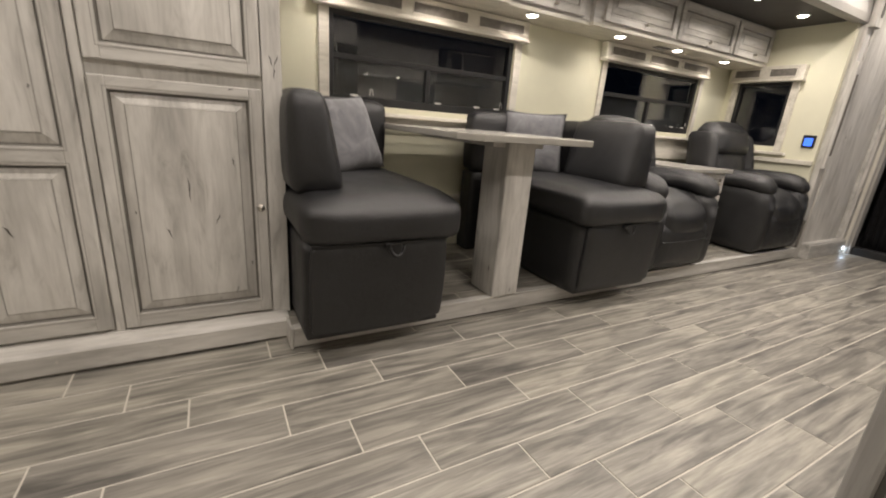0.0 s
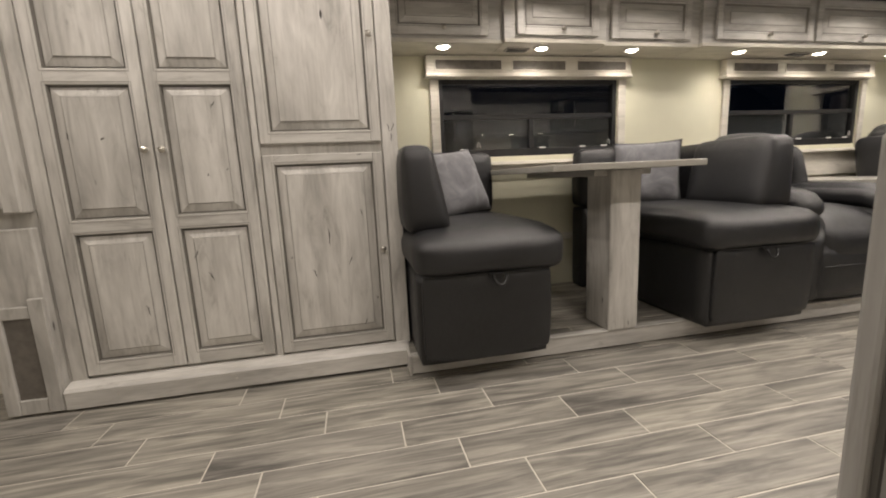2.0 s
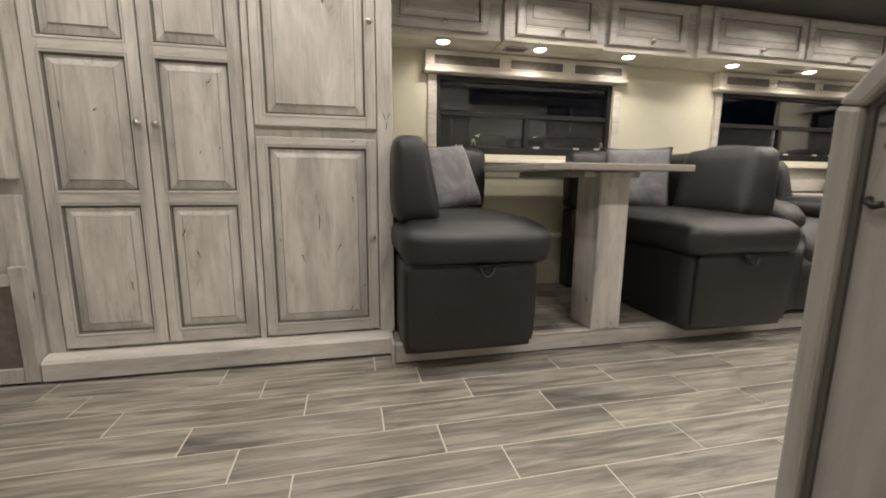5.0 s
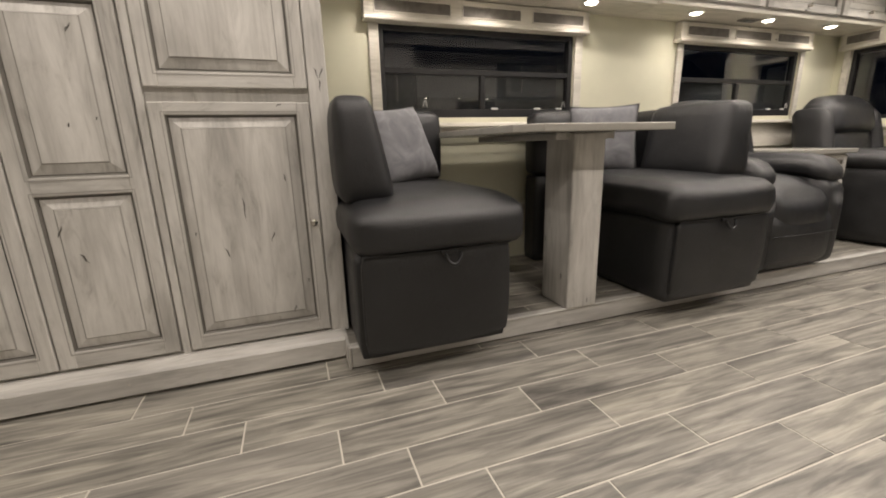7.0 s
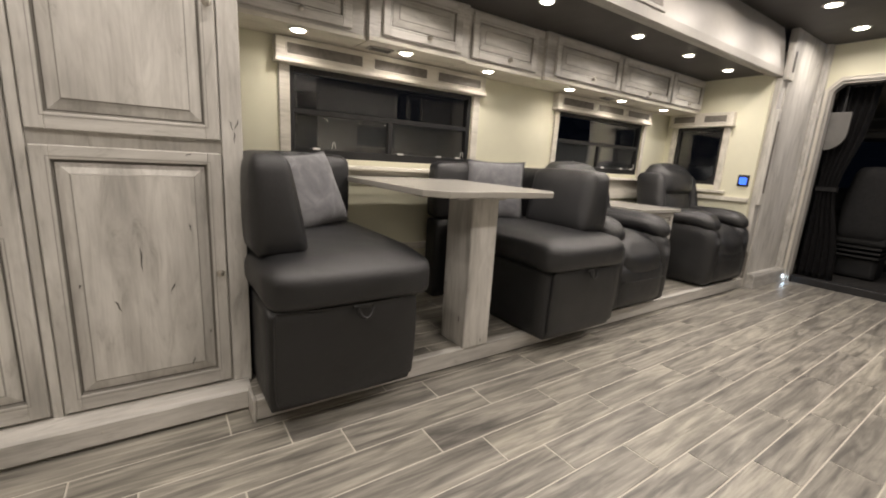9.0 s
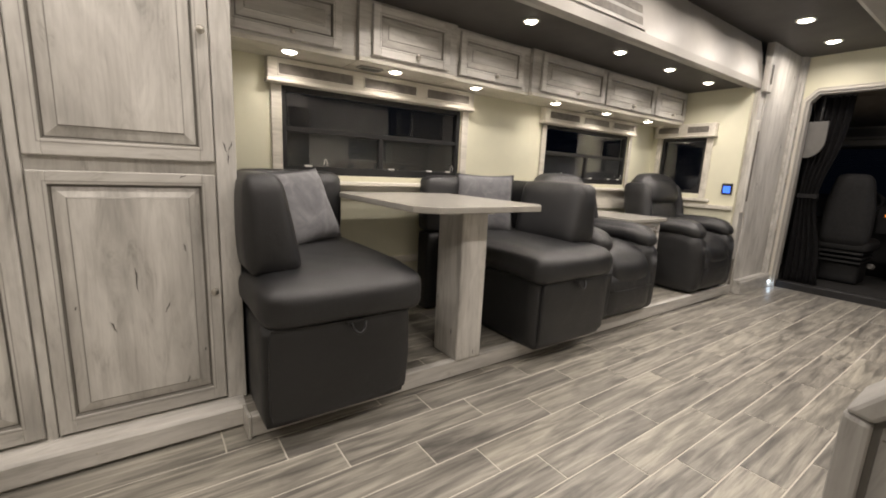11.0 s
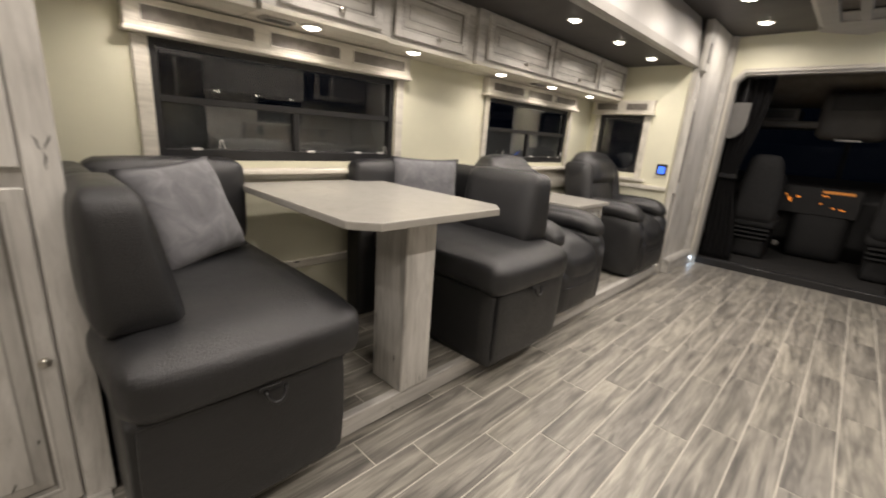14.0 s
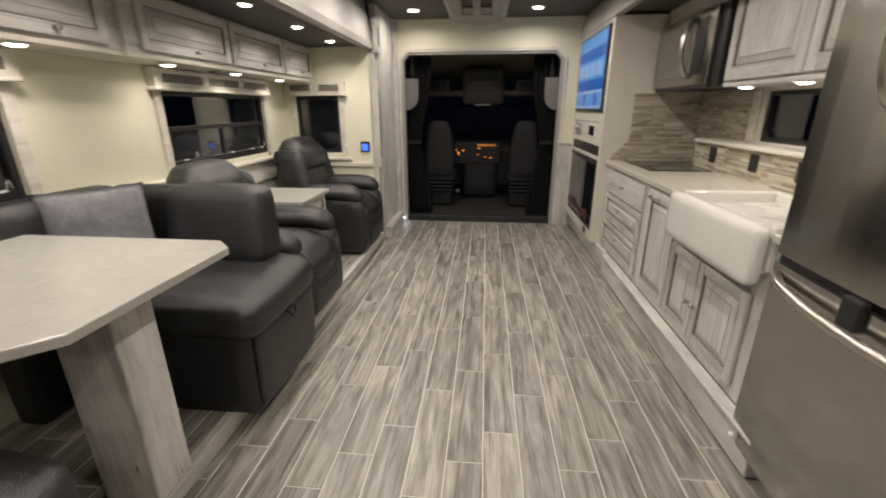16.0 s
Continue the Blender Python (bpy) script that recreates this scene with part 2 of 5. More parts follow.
def box(bm, x0, x1, y0, y1, z0, z1, bevel=0.0, seg=1):
    vs = bmesh.ops.create_cube(bm, size=1.0)["verts"]
    for v in vs:
        v.co = Vector((x0 + (v.co.x + 0.5) * (x1 - x0), y0 + (v.co.y + 0.5) * (y1 - y0), z0 + (v.co.z + 0.5) * (z1 - z0)))
    if bevel:
        es = list({e for v in vs for e in v.link_edges})
        bmesh.ops.bevel(bm, geom=es, offset=bevel, segments=seg, affect="EDGES", profile=0.5)
    return bm


def boxes(*rows, bevel=0.0, seg=1):
    bm = bmesh.new()
    for r in rows:
        box(bm, *r, bevel=bevel, seg=seg)
    return bm


def soft(x0, x1, y0, y1, z0, z1, r=0.04, puff=0.02, cuts=9, shape=None):
    """A padded block with rounded edges and swelling faces."""
    bm = bmesh.new()
    bmesh.ops.create_cube(bm, size=2.0)
    bmesh.ops.subdivide_edges(bm, edges=bm.edges[:], cuts=cuts, use_grid_fill=True)
    h = Vector(((x1 - x0) / 2, (y1 - y0) / 2, (z1 - z0) / 2))
    c = Vector(((x1 + x0) / 2, (y1 + y0) / 2, (z1 + z0) / 2))
    r = min(r, *h)
    for v in bm.verts:
        q = [math.sin(k * math.pi / 2) * 0.35 + k * 0.65 for k in v.co]
        p = Vector((q[0] * h.x, q[1] * h.y, q[2] * h.z))
        core = Vector([max(-(h[i] - r), min(h[i] - r, p[i])) for i in range(3)])
        d = p - core
        if d.length > 1e-6:
            p = core + d.normalized() * r
        for i in range(3):
            if abs(abs(v.co[i]) - 1) < 1e-4:
                a, b = [v.co[j] for j in range(3) if j != i]
                p[i] += math.copysign(puff * (1 - a * a) * (1 - b * b), v.co[i])
        p += c
        v.co = shape(p) if shape else p
    for f in bm.faces:
        f.smooth = True
    return bm


def tube(points, radius, sides=8, closed=False):
    bm = bmesh.new()
    pts = [Vector(p) for p in points]
    rings = []
    n = len(pts)
    for i, p in enumerate(pts):
        a = pts[(i - 1) % n] if closed or i else p
        b = pts[(i + 1) % n] if closed or i < n - 1 else p
        d = (b - a).normalized()
        u = d.orthogonal().normalized() if not rings else (u - d * u.dot(d)).normalized()
        w = d.cross(u)
        rings.append([bm.verts.new(p + (u * math.cos(k * math.tau / sides) + w * math.sin(k * math.tau / sides)) * radius) for k in range(sides)])
    for i in range(n if closed else n - 1):
        r, s = rings[i], rings[(i + 1) % n]
        for k in range(sides):
            bm.faces.new((r[k], r[(k + 1) % sides], s[(k + 1) % sides], s[k])).smooth = True
    if not closed:
        bm.faces.new(rings[0][::-1])
        bm.faces.new(rings[-1])
    return bm


def lathe(profile, at, axis, sides=16):
    """Turned shape: (radius, distance along axis) pairs from a base point."""
    bm = bmesh.new()
    d = Vector(axis).normalized()
    u = d.orthogonal().normalized()
    w = d.cross(u)
    rings = [[bm.verts.new(Vector(at) + d * h + (u * math.cos(k * math.tau / sides) + w * math.sin(k * math.tau / sides)) * max(r, 1e-4)) for k in range(sides)] for r, h in profile]
    for r, s in zip(rings, rings[1:]):
        for k in range(sides):
            bm.faces.new((r[k], r[(k + 1) % sides], s[(k + 1) % sides], s[k])).smooth = True
    bm.faces.new(rings[0][::-1])
    bm.faces.new(rings[-1])
    bmesh.ops.recalc_face_normals(bm, faces=bm.faces[:])
    return bm


def prism(outline, axis, a, b, bevel=0.0):
    """An outline of (u, v) pairs pushed along an axis from a to b. Axis x takes (y, z), y takes (x, z), z takes (x, y)."""
    bm = bmesh.new()

    def at(u, v, w):
        return {"x": (w, u, v), "y": (u, w, v), "z": (u, v, w)}[axis]
    lo = [bm.verts.new(at(u, v, a)) for u, v in outline]
    hi = [bm.verts.new(at(u, v, b)) for u, v in outline]
    bm.faces.new(lo)
    bm.faces.new(hi[::-1])
    n = len(lo)
    for i in range(n):
        bm.faces.new((lo[i], lo[(i + 1) % n], hi[(i + 1) % n], hi[i]))
    bmesh.ops.recalc_face_normals(bm, faces=bm.faces[:])
    if bevel:
        bmesh.ops.bevel(bm, geom=bm.edges[:], offset=bevel, segments=2, affect="EDGES", profile=0.5)
    return bm


def thing(name, x, y, z, label, category, group="", kind=""):
    ob = new(name)
    ob.location = (x, y, z)
    ORIGIN[ob] = Vector((x, y, z))
    return tagged(ob, label, category, group, kind)


def part(name, bm, material, parent, label=""):
    """One mesh, given in world coordinates, under a thing or a part."""
    o = ORIGIN.get(parent, Vector())
    bmesh.ops.translate(bm, verts=bm.verts, vec=-o)
    me = bpy.data.meshes.new(name)
    bm.to_mesh(me)
    bm.free()
    me.materials.append(material)
    ob = new(name, me)
    ob.parent = parent
    ORIGIN[ob] = o
    return tagged(ob, label)


def solid(name, bm, material, label, category, kind="structure", group=""):
    """One mesh that is a thing by itself."""
    me = bpy.data.meshes.new(name)
    bm.to_mesh(me)
    bm.free()
    me.materials.append(material)
    ob = new(name, me)
    ORIGIN[ob] = Vector()
    return tagged(ob, label, category, group, kind)


def merge(*parts):
    """Several bmeshes into one."""
    out = parts[0]
    for p in parts[1:]:
        me = bpy.data.meshes.new("joined")
        p.to_mesh(me)
        p.free()
        out.from_mesh(me)
        bpy.data.meshes.remove(me)
    return out


def turned(bm, m):
    bmesh.ops.transform(bm, matrix=m, verts=bm.verts)
    return bm


def face_map(side, u, v, d):
    """A point u across, v up and d proud of a front. side: (axis, position, outward sign)."""
    axis, at, out = side
    return (u, at + out * d, v) if axis == "y" else (at + out * d, u, v)


def fbox(bm, side, u0, u1, v0, v1, d0, d1, bevel=0.0):
    a, b = face_map(side, u0, v0, d0), face_map(side, u1, v1, d1)
    lo, hi = [min(p, q) for p, q in zip(a, b)], [max(p, q) for p, q in zip(a, b)]
    return box(bm, lo[0], hi[0], lo[1], hi[1], lo[2], hi[2], bevel=bevel)


def slope_ring(bm, side, u0, u1, v0, v1, inset, d0, d1):
    """Four sloping faces between a rectangle at depth d0 and a smaller one at d1."""
    o = [bm.verts.new(face_map(side, *p, d0)) for p in ((u0, v0), (u1, v0), (u1, v1), (u0, v1))]
    i = [bm.verts.new(face_map(side, *p, d1)) for p in ((u0 + inset, v0 + inset), (u1 - inset, v0 + inset), (u1 - inset, v1 - inset), (u0 + inset, v1 - inset))]
    for k in range(4):
        bm.faces.new((o[k], o[(k + 1) % 4], i[(k + 1) % 4], i[k]))
    return o, i


def panel_door(parent, side, u0, u1, v0, v1, fields, stile=0.055, name="door", label="", thick=0.022, grain=None):
    """A framed door with raised panels: stiles, rails, glazed grooves and fielded panels. fields: (bottom, top) heights."""
    inner = [(u0 + stile, u1 - stile, a, b) for a, b in fields]
    ob = part(name, fbox(bmesh.new(), side, u0 + 0.006, u1 - 0.006, v0 + 0.006, v1 - 0.006, 0.0015, 0.0055), M_GLAZE, parent, label)
    for a, b in ((u0, u0 + stile), (u1 - stile, u1)):
        part("stile", fbox(bmesh.new(), side, a, b, v0, v1, 0.002, thick, 0.004), grain or M_WOOD, ob)
    cuts = [v0] + [z for f in fields for z in f] + [v1]
    for a, b in zip(cuts[::2], cuts[1::2]):
        part("rail", fbox(bmesh.new(), side, u0 + stile - 0.003, u1 - stile + 0.003, a, b, 0.002, thick - 0.0006, 0.003), M_WOODX if side[0] == "y" else M_WOODY, ob)
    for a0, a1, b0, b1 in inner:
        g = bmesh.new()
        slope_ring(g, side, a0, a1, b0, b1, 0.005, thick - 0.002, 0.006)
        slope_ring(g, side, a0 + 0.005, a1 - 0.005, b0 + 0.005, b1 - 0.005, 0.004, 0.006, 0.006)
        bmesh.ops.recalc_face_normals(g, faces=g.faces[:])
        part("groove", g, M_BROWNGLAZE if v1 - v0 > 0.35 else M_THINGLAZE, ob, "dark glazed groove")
        p = bmesh.new()
        e = min(0.034, (a1 - a0) * 0.22, (b1 - b0) * 0.22)
        o, i = slope_ring(p, side, a0 + 0.008, a1 - 0.008, b0 + 0.008, b1 - 0.008, e, 0.0085, thick - 0.004)
        oo, ii = slope_ring(p, side, a0 + 0.008 + e, a1 - 0.008 - e, b0 + 0.008 + e, b1 - 0.008 - e, 0.002, thick - 0.004, thick - 0.0015)
        p.faces.new(ii)
        r = bmesh.new()
        k = 0.008 + e
        slope_ring(r, side, a0 + k - 0.0012, a1 - k + 0.0012, b0 + k - 0.0012, b1 - k + 0.0012, 0.004, thick - 0.0036, thick - 0.001)
        bmesh.ops.recalc_face_normals(r, faces=r.faces[:])
        part("field_line", r, M_RUBBED, ob, "rubbed glaze line")
        r = bmesh.new()
        slope_ring(r, side, a0 - 0.012, a1 + 0.012, b0 - 0.012, b1 + 0.012, 0.003, thick + 0.0004, thick + 0.0004)
        bmesh.ops.recalc_face_normals(r, faces=r.faces[:])
        part("bead_line", r, M_RUBBED, ob, "rubbed glaze line")
        bmesh.ops.recalc_face_normals(p, faces=p.faces[:])
        part("raised_panel", p, grain or M_WOOD, ob)
    return ob


def knob(parent, side, u, v, d=0.022, label="brushed nickel knob"):
    out = Vector((0, side[2], 0)) if side[0] == "y" else Vector((side[2], 0, 0))
    part("knob", lathe(((0.007, 0), (0.006, 0.012), (0.013, 0.016), (0.015, 0.022), (0.012, 0.028), (0.0, 0.03)), face_map(side, u, v, d), out, 12), M_NICKEL, parent, label)

# ---- structure ----
CEIL = 2.38
PLAT = 0.095
BULK = 5.3
TOPZ = 1.985   # ceiling of the seating slide-out


def pierced(axis, d0, d1, u0, u1, v0, v1, holes):
    """One connected slab with rectangular openings (u0, u1, v0, v1) going through it."""
    us = sorted({u0, u1, *(h[0] for h in holes), *(h[1] for h in holes)})
    vs = sorted({v0, v1, *(h[2] for h in holes), *(h[3] for h in holes)})

    def full(i, j):
        if not (0 <= i < len(us) - 1 and 0 <= j < len(vs) - 1):
            return False
        u, v = (us[i] + us[i + 1]) / 2, (vs[j] + vs[j + 1]) / 2
        return not any(h[0] < u < h[1] and h[2] < v < h[3] for h in holes)
    bm, made = bmesh.new(), {}

    def vert(i, j, d):
        if (i, j, d) not in made:
            made[i, j, d] = bm.verts.new((us[i], d, vs[j]) if axis == "y" else (d, us[i], vs[j]))
        return made[i, j, d]
    for i in range(len(us) - 1):
        for j in range(len(vs) - 1):
            if full(i, j):
                for d in (d0, d1):
                    bm.faces.new((vert(i, j, d), vert(i + 1, j, d), vert(i + 1, j + 1, d), vert(i, j + 1, d)))
                for di, dj, a, b in ((-1, 0, (i, j), (i, j + 1)), (1, 0, (i + 1, j), (i + 1, j + 1)), (0, -1, (i, j), (i + 1, j)), (0, 1, (i, j + 1), (i + 1, j + 1))):
                    if not full(i + di, j + dj):
                        bm.faces.new((vert(*a, d0), vert(*b, d0), vert(*b, d1), vert(*a, d1)))
    bmesh.ops.recalc_face_normals(bm, faces=bm.faces[:])
    return bm


def wall_y(name, y0, y1, x0, x1, z0, z1, holes, material, label):
    """A wall along x with rectangular openings."""
    return solid(name, pierced("y", y0, y1, x0, x1, z0, z1, holes), material, label, "wall")


WIN1, WIN2, WIN3 = (0.385, 1.675, 1.025, 1.525), (2.61, 3.88, 1.025, 1.525), (0.385, 0.835, 0.975, 1.535)
wall_y("wall_slide", 0.95, 1.03, -0.02, 4.5, 0.0, 2.1, (WIN1, WIN2), M_CREAM, "cream vinyl wall of the seating slide-out with two windows")
bm = pierced("x", 4.36, 4.44, 0.06, 0.949, 0.0, 2.1, (WIN3,))
solid("wall_slide_end", bm, M_CREAM, "cream end wall of the slide-out with a small window", "wall")
solid("slide_ceiling", boxes((0.0, 4.358, 0.1, 0.948, TOPZ, 2.06)), M_CEIL, "charcoal vinyl ceiling of the slide-out", "ceiling")
# fascia over the slide-out, leaning slightly
solid("slide_fascia", prism(((0.02, 1.965), (0.045, 1.955), (0.1, 1.965), (0.1, 2.06), (0.15, CEIL - 0.002), (0.085, CEIL - 0.002), (0.06, 2.27), (0.02, 2.02)), "x", -1.75, 4.42), M_COVER, "satin grey painted fascia along the slide-out ceiling", "trim")
solid("ceiling", boxes((-3.2, BULK, -3.05, 0.5, CEIL, CEIL + 0.06)), M_CEIL, "charcoal vinyl main ceiling", "ceiling")
# front bulkhead with the cab opening, corners cut
OPL, OPR, OPT = -0.1, -1.97, 2.03
bm = pierced("x", BULK, BULK + 0.07, -3.05, 0.6, 0.0, CEIL + 0.06, ((OPR, OPL, -0.0, OPT),))
for a, s in ((OPL, -1), (OPR, 1)):
    bm = merge(bm, prism(((a, OPT), (a + s * 0.085, OPT), (a, OPT - 0.085)), "x", BULK, BULK + 0.07))
solid("wall_bulkhead", bm, M_CREAM, "cream bulkhead with a wide opening into the driving cab", "wall")
# casing of the opening: a broad moulded frame and the metal lining of the edge


def casing(width, proud, rebate):
    """A frame round the opening, as one outline running up, across and down."""
    c = 0.085
    ins = [(OPL + rebate, 0.0), (OPL + rebate, OPT - c), (OPL - c + rebate * 0.4, OPT + rebate), (OPR + c - rebate * 0.4, OPT + rebate), (OPR - rebate, OPT - c), (OPR - rebate, 0.0)]
    w = rebate + width
    out = [(OPL + w, 0.0), (OPL + w, OPT - c + w * 0.4), (OPL - c + w * 0.4, OPT + w), (OPR + c - w * 0.4, OPT + w), (OPR - w, OPT - c + w * 0.4), (OPR - w, 0.0)]
    bm = bmesh.new()
    rings = [[bm.verts.new((x, y, z)) for y, z in o] for x, o in ((BULK - 0.001, out), (BULK - proud, out), (BULK - proud, ins), (BULK - 0.001, ins))]
    for a, b in zip(rings, rings[1:]):
        for k in range(5):
            bm.faces.new((a[k], a[k + 1], b[k + 1], b[k]))
    for k in (0, 5):
        bm.faces.new([r[k] for r in rings])
    bmesh.ops.recalc_face_normals(bm, faces=bm.faces[:])
    return bm


cs = thing("trim_casing", BULK, (OPL + OPR) / 2, 0.0, "pale painted moulded casing round the cab opening", "trim", kind="structure")
part("flat_band", casing(0.026, 0.016, 0.012), M_TOWER, cs)
part("inner_bead", casing(0.01, 0.026, 0.001), M_COVER, cs)
part("outer_bead", casing(0.006, 0.024, 0.034), M_TOWER, cs)
for nm, o in (("trim_side", ((OPL, 0.0), (OPL - 0.02, 0.0), (OPL - 0.02, OPT - 0.093), (OPL, OPT - 0.085))), ("trim_side", ((OPR, 0.0), (OPR + 0.02, 0.0), (OPR + 0.02, OPT - 0.093), (OPR, OPT - 0.085)))):
    solid(nm, prism(o, "x", BULK - 0.012, BULK + 0.08), M_COVER, "grey metal edge casing of the cab opening", "trim")
solid("trim_head", merge(boxes((BULK - 0.012, BULK + 0.08, OPR + 0.085, OPL - 0.085, OPT - 0.02, OPT)), prism(((OPL, OPT - 0.085), (OPL - 0.085, OPT), (OPL - 0.085, OPT - 0.02), (OPL - 0.02, OPT - 0.093)), "x", BULK - 0.012, BULK + 0.08), prism(((OPR, OPT - 0.085), (OPR + 0.085, OPT), (OPR + 0.085, OPT - 0.02), (OPR + 0.02, OPT - 0.093)), "x", BULK - 0.012, BULK + 0.08)), M_COVER, "grey metal head casing of the cab opening", "trim")
solid("bulkhead_panel", boxes((BULK - 0.03, BULK - 0.002, OPR - 0.2, OPR - 0.012, 0.0, 1.0, ), (BULK - 0.04, BULK - 0.002, OPR - 0.2, OPR - 0.006, 1.0, 1.03), bevel=0.003), M_WOOD, "grey-washed wood wainscot with a cap beside the cab opening", "trim")
# side wall between slide-out and cab
wl = solid("wall_left_front", boxes((4.5, BULK - 0.002, 0.0, 0.06, 0.0, CEIL)), M_WOOD, "grey-washed wood wall panel beside the cab opening", "wall")
part("edge_post", boxes((BULK - 0.06, BULK - 0.004, -0.055, -0.002, 0.14, CEIL - 0.002), bevel=0.004), M_WOOD, wl)
part("edge_bead", boxes((BULK - 0.075, BULK - 0.06, -0.03, -0.002, 0.14, CEIL - 0.002), bevel=0.003), M_WOODX, wl)
for z in (0.62, 1.12, 1.17, 1.68):
    part("latch", boxes((BULK - 0.072, BULK - 0.05, -0.068, -0.056, z, z + 0.035), bevel=0.003), M_NICKEL, wl, "small nickel latch")
solid("baseboard_front", boxes((4.5, BULK - 0.002, -0.075, -0.002, 0.0, 0.13), (4.5, BULK - 0.002, -0.062, -0.002, 0.13, 0.142), bevel=0.004), M_WOODX, "grey-washed wood baseboard beside the cab step", "baseboard")
# slide flange column at the front end of the slide-out, with vent slots
fl = thing("slide_end_trim", 4.42, 0.0, 0.0, "grey-washed vertical trim board at the slide-out end with a narrow vent", "trim", kind="structure")
part("board", boxes((4.40, 4.498, 0.01, 0.06, 0.0, 1.95), bevel=0.004), M_WOOD, fl)
part("outer_board", boxes((4.385, 4.44, -0.02, 0.009, 0.82, 1.68), bevel=0.005), M_WOOD, fl)
part("vent_slot", boxes((4.396, 4.43, -0.024, -0.0205, 0.93, 1.58)), M_VENT, fl, "dark vent slot")
part("end_block", boxes((4.40, 4.52, -0.03, 0.02, 1.93, 2.24), bevel=0.006), M_WOOD, fl)
part("block_inset", boxes((4.44, 4.48, -0.035, -0.031, 2.0, 2.17), bevel=0.0015), M_GLAZE, fl, "dark inset slot")
part("lower_slot", boxes((4.41, 4.45, 0.004, 0.0095, 0.1, 0.36)), M_VENT, fl, "dark vent slot")
# rear closing walls, right wall
solid("wall_rear", boxes((-3.26, -3.2, -3.05, 0.6, 0.0, CEIL)), M_HALL, "pale wall at the rear end of the corridor", "wall")
solid("wall_hall", boxes((-3.2, -1.665, 0.42, 0.48, 0.0, CEIL)), M_HALL, "pale corridor wall behind the wardrobe", "wall")
solid("baseboard_hall", boxes((-3.2, -1.69, 0.395, 0.418, 0.0, 0.15), bevel=0.004), M_CREAMWOOD, "pale washed baseboard in the corridor", "baseboard")
solid("wall_right_rear", boxes((-3.2, 0.55, -2.98, -2.92, 0.0, CEIL)), M_HALL, "pale outer wall beside the entry", "wall")

# ---- floor ----
fx0, fx1, fy0, fy1 = -3.2, BULK + 0.02, -2.98, 0.42
floor = solid("floor", boxes((fx0, fx1, fy0, fy1, -0.05, -0.0022)), M_GROUT, "wood-look porcelain plank floor with pale grout joints", "floor")
slide_floor = solid("slide_floor", boxes((0.0, 4.36, 0.03, 0.948, 0.0, PLAT - 0.0022)), M_GROUT, "raised plank floor of the slide-out", "floor")
PL, PW, GAP = 0.6465, 0.1568, 0.0055


def plank_mesh(length, width, h=0.002):
    bm = boxes((0, length, 0, width, -h, 0.0))
    top = [e for e in bm.edges if all(v.co.z > -1e-6 for v in e.verts)]
    bmesh.ops.bevel(bm, geom=top, offset=0.0012, segments=1, affect="EDGES")
    me = bpy.data.meshes.new("plank")
    bm.to_mesh(me)
    bm.free()
    me.materials.append(M_TILE)
    return me


PLANKS = {}


def lay(parent, x0, x1, y0, y1, z, seam, starts):
    """Planks in rows of three offsets, cut at the edges."""
    k = math.floor((seam - y1) / PW) - 1
    while seam - k * PW > y0:
        ytop = seam - k * PW
        a, b = max(y0, ytop - PW + GAP), min(y1, ytop)
        if b - a > 0.012:
            x = starts[k % 3] - PL * 12
            while x < x1:
                p, q = max(x0, x), min(x1, x + PL - GAP)
                if q - p > 0.02:
                    key = (round(q - p, 3), round(b - a, 3))
                    if key not in PLANKS:
                        PLANKS[key] = plank_mesh(*key)
                    ob = new("plank", PLANKS[key])
                    ob.location, ob.parent = (p, a, z), parent
                x += PL
        k += 1


# ---- wardrobe wall ----
W = ("y", 0.185, -1)
wr = thing("wardrobe", -0.76, 0.45, 0.0, "tall grey-washed knotty wood wardrobe with raised-panel doors", "wardrobe")
part("carcass", boxes((-1.448, 0.015, 0.186, 0.9, 0.1, 2.3)), M_WOOD, wr)
part("left_stile", boxes((-1.448, -1.39, 0.166, 0.185, 0.1, 2.3), bevel=0.003), M_WOOD, wr)
part("middle_stile", boxes((-0.612, -0.585, 0.172, 0.185, 0.1, 2.3), bevel=0.002), M_WOOD, wr)
part("right_stile", boxes((-0.055, 0.015, 0.166, 0.185, 0.1, 2.3), bevel=0.003), M_WOOD, wr)
part("plinth", merge(boxes((-1.448, 0.0, 0.1, 0.184, 0.012, 0.088), bevel=0.003), prism(((0.1, 0.088), (0.184, 0.088), (0.184, 0.112), (0.15, 0.112), (0.112, 0.1)), "x", -1.448, 0.0)), M_WOODX, wr)
for x in (-1.25, -0.78, -0.48, -0.07):
    part("screw", lathe(((0.004, 0.0), (0.004, 0.0012), (0.002, 0.0018)), (x, 0.1, 0.058), (0, -1, 0), 8), M_NICKEL, wr)
# dark strip under the plinth, the gap's shade put into its colour
part("plinth_shadow_gap", boxes((-1.448, -0.004, 0.13, 0.18, 0.0, 0.011)), M_GLAZE, wr, "dark strip coloured as the shade under the plinth")
d = panel_door(wr, W, -1.385, -0.996, 0.125, 2.2, ((0.188, 0.735), (0.797, 1.325), (1.387, 2.1)), 0.052)
knob(d, W, -1.02, 1.068)
d = panel_door(wr, W, -0.99, -0.618, 0.125, 2.2, ((0.188, 0.735), (0.797, 1.325), (1.387, 2.1)), 0.052)
knob(d, W, -0.955, 1.068)
d = panel_door(wr, W, -0.58, -0.06, 0.122, 1.032, ((0.18, 0.988),), 0.048)
knob(d, W, -0.085, 0.583)
d = panel_door(wr, W, -0.58, -0.06, 1.078, 2.2, ((1.13, 2.1),), 0.048)
knob(d, W, -0.085, 1.53)


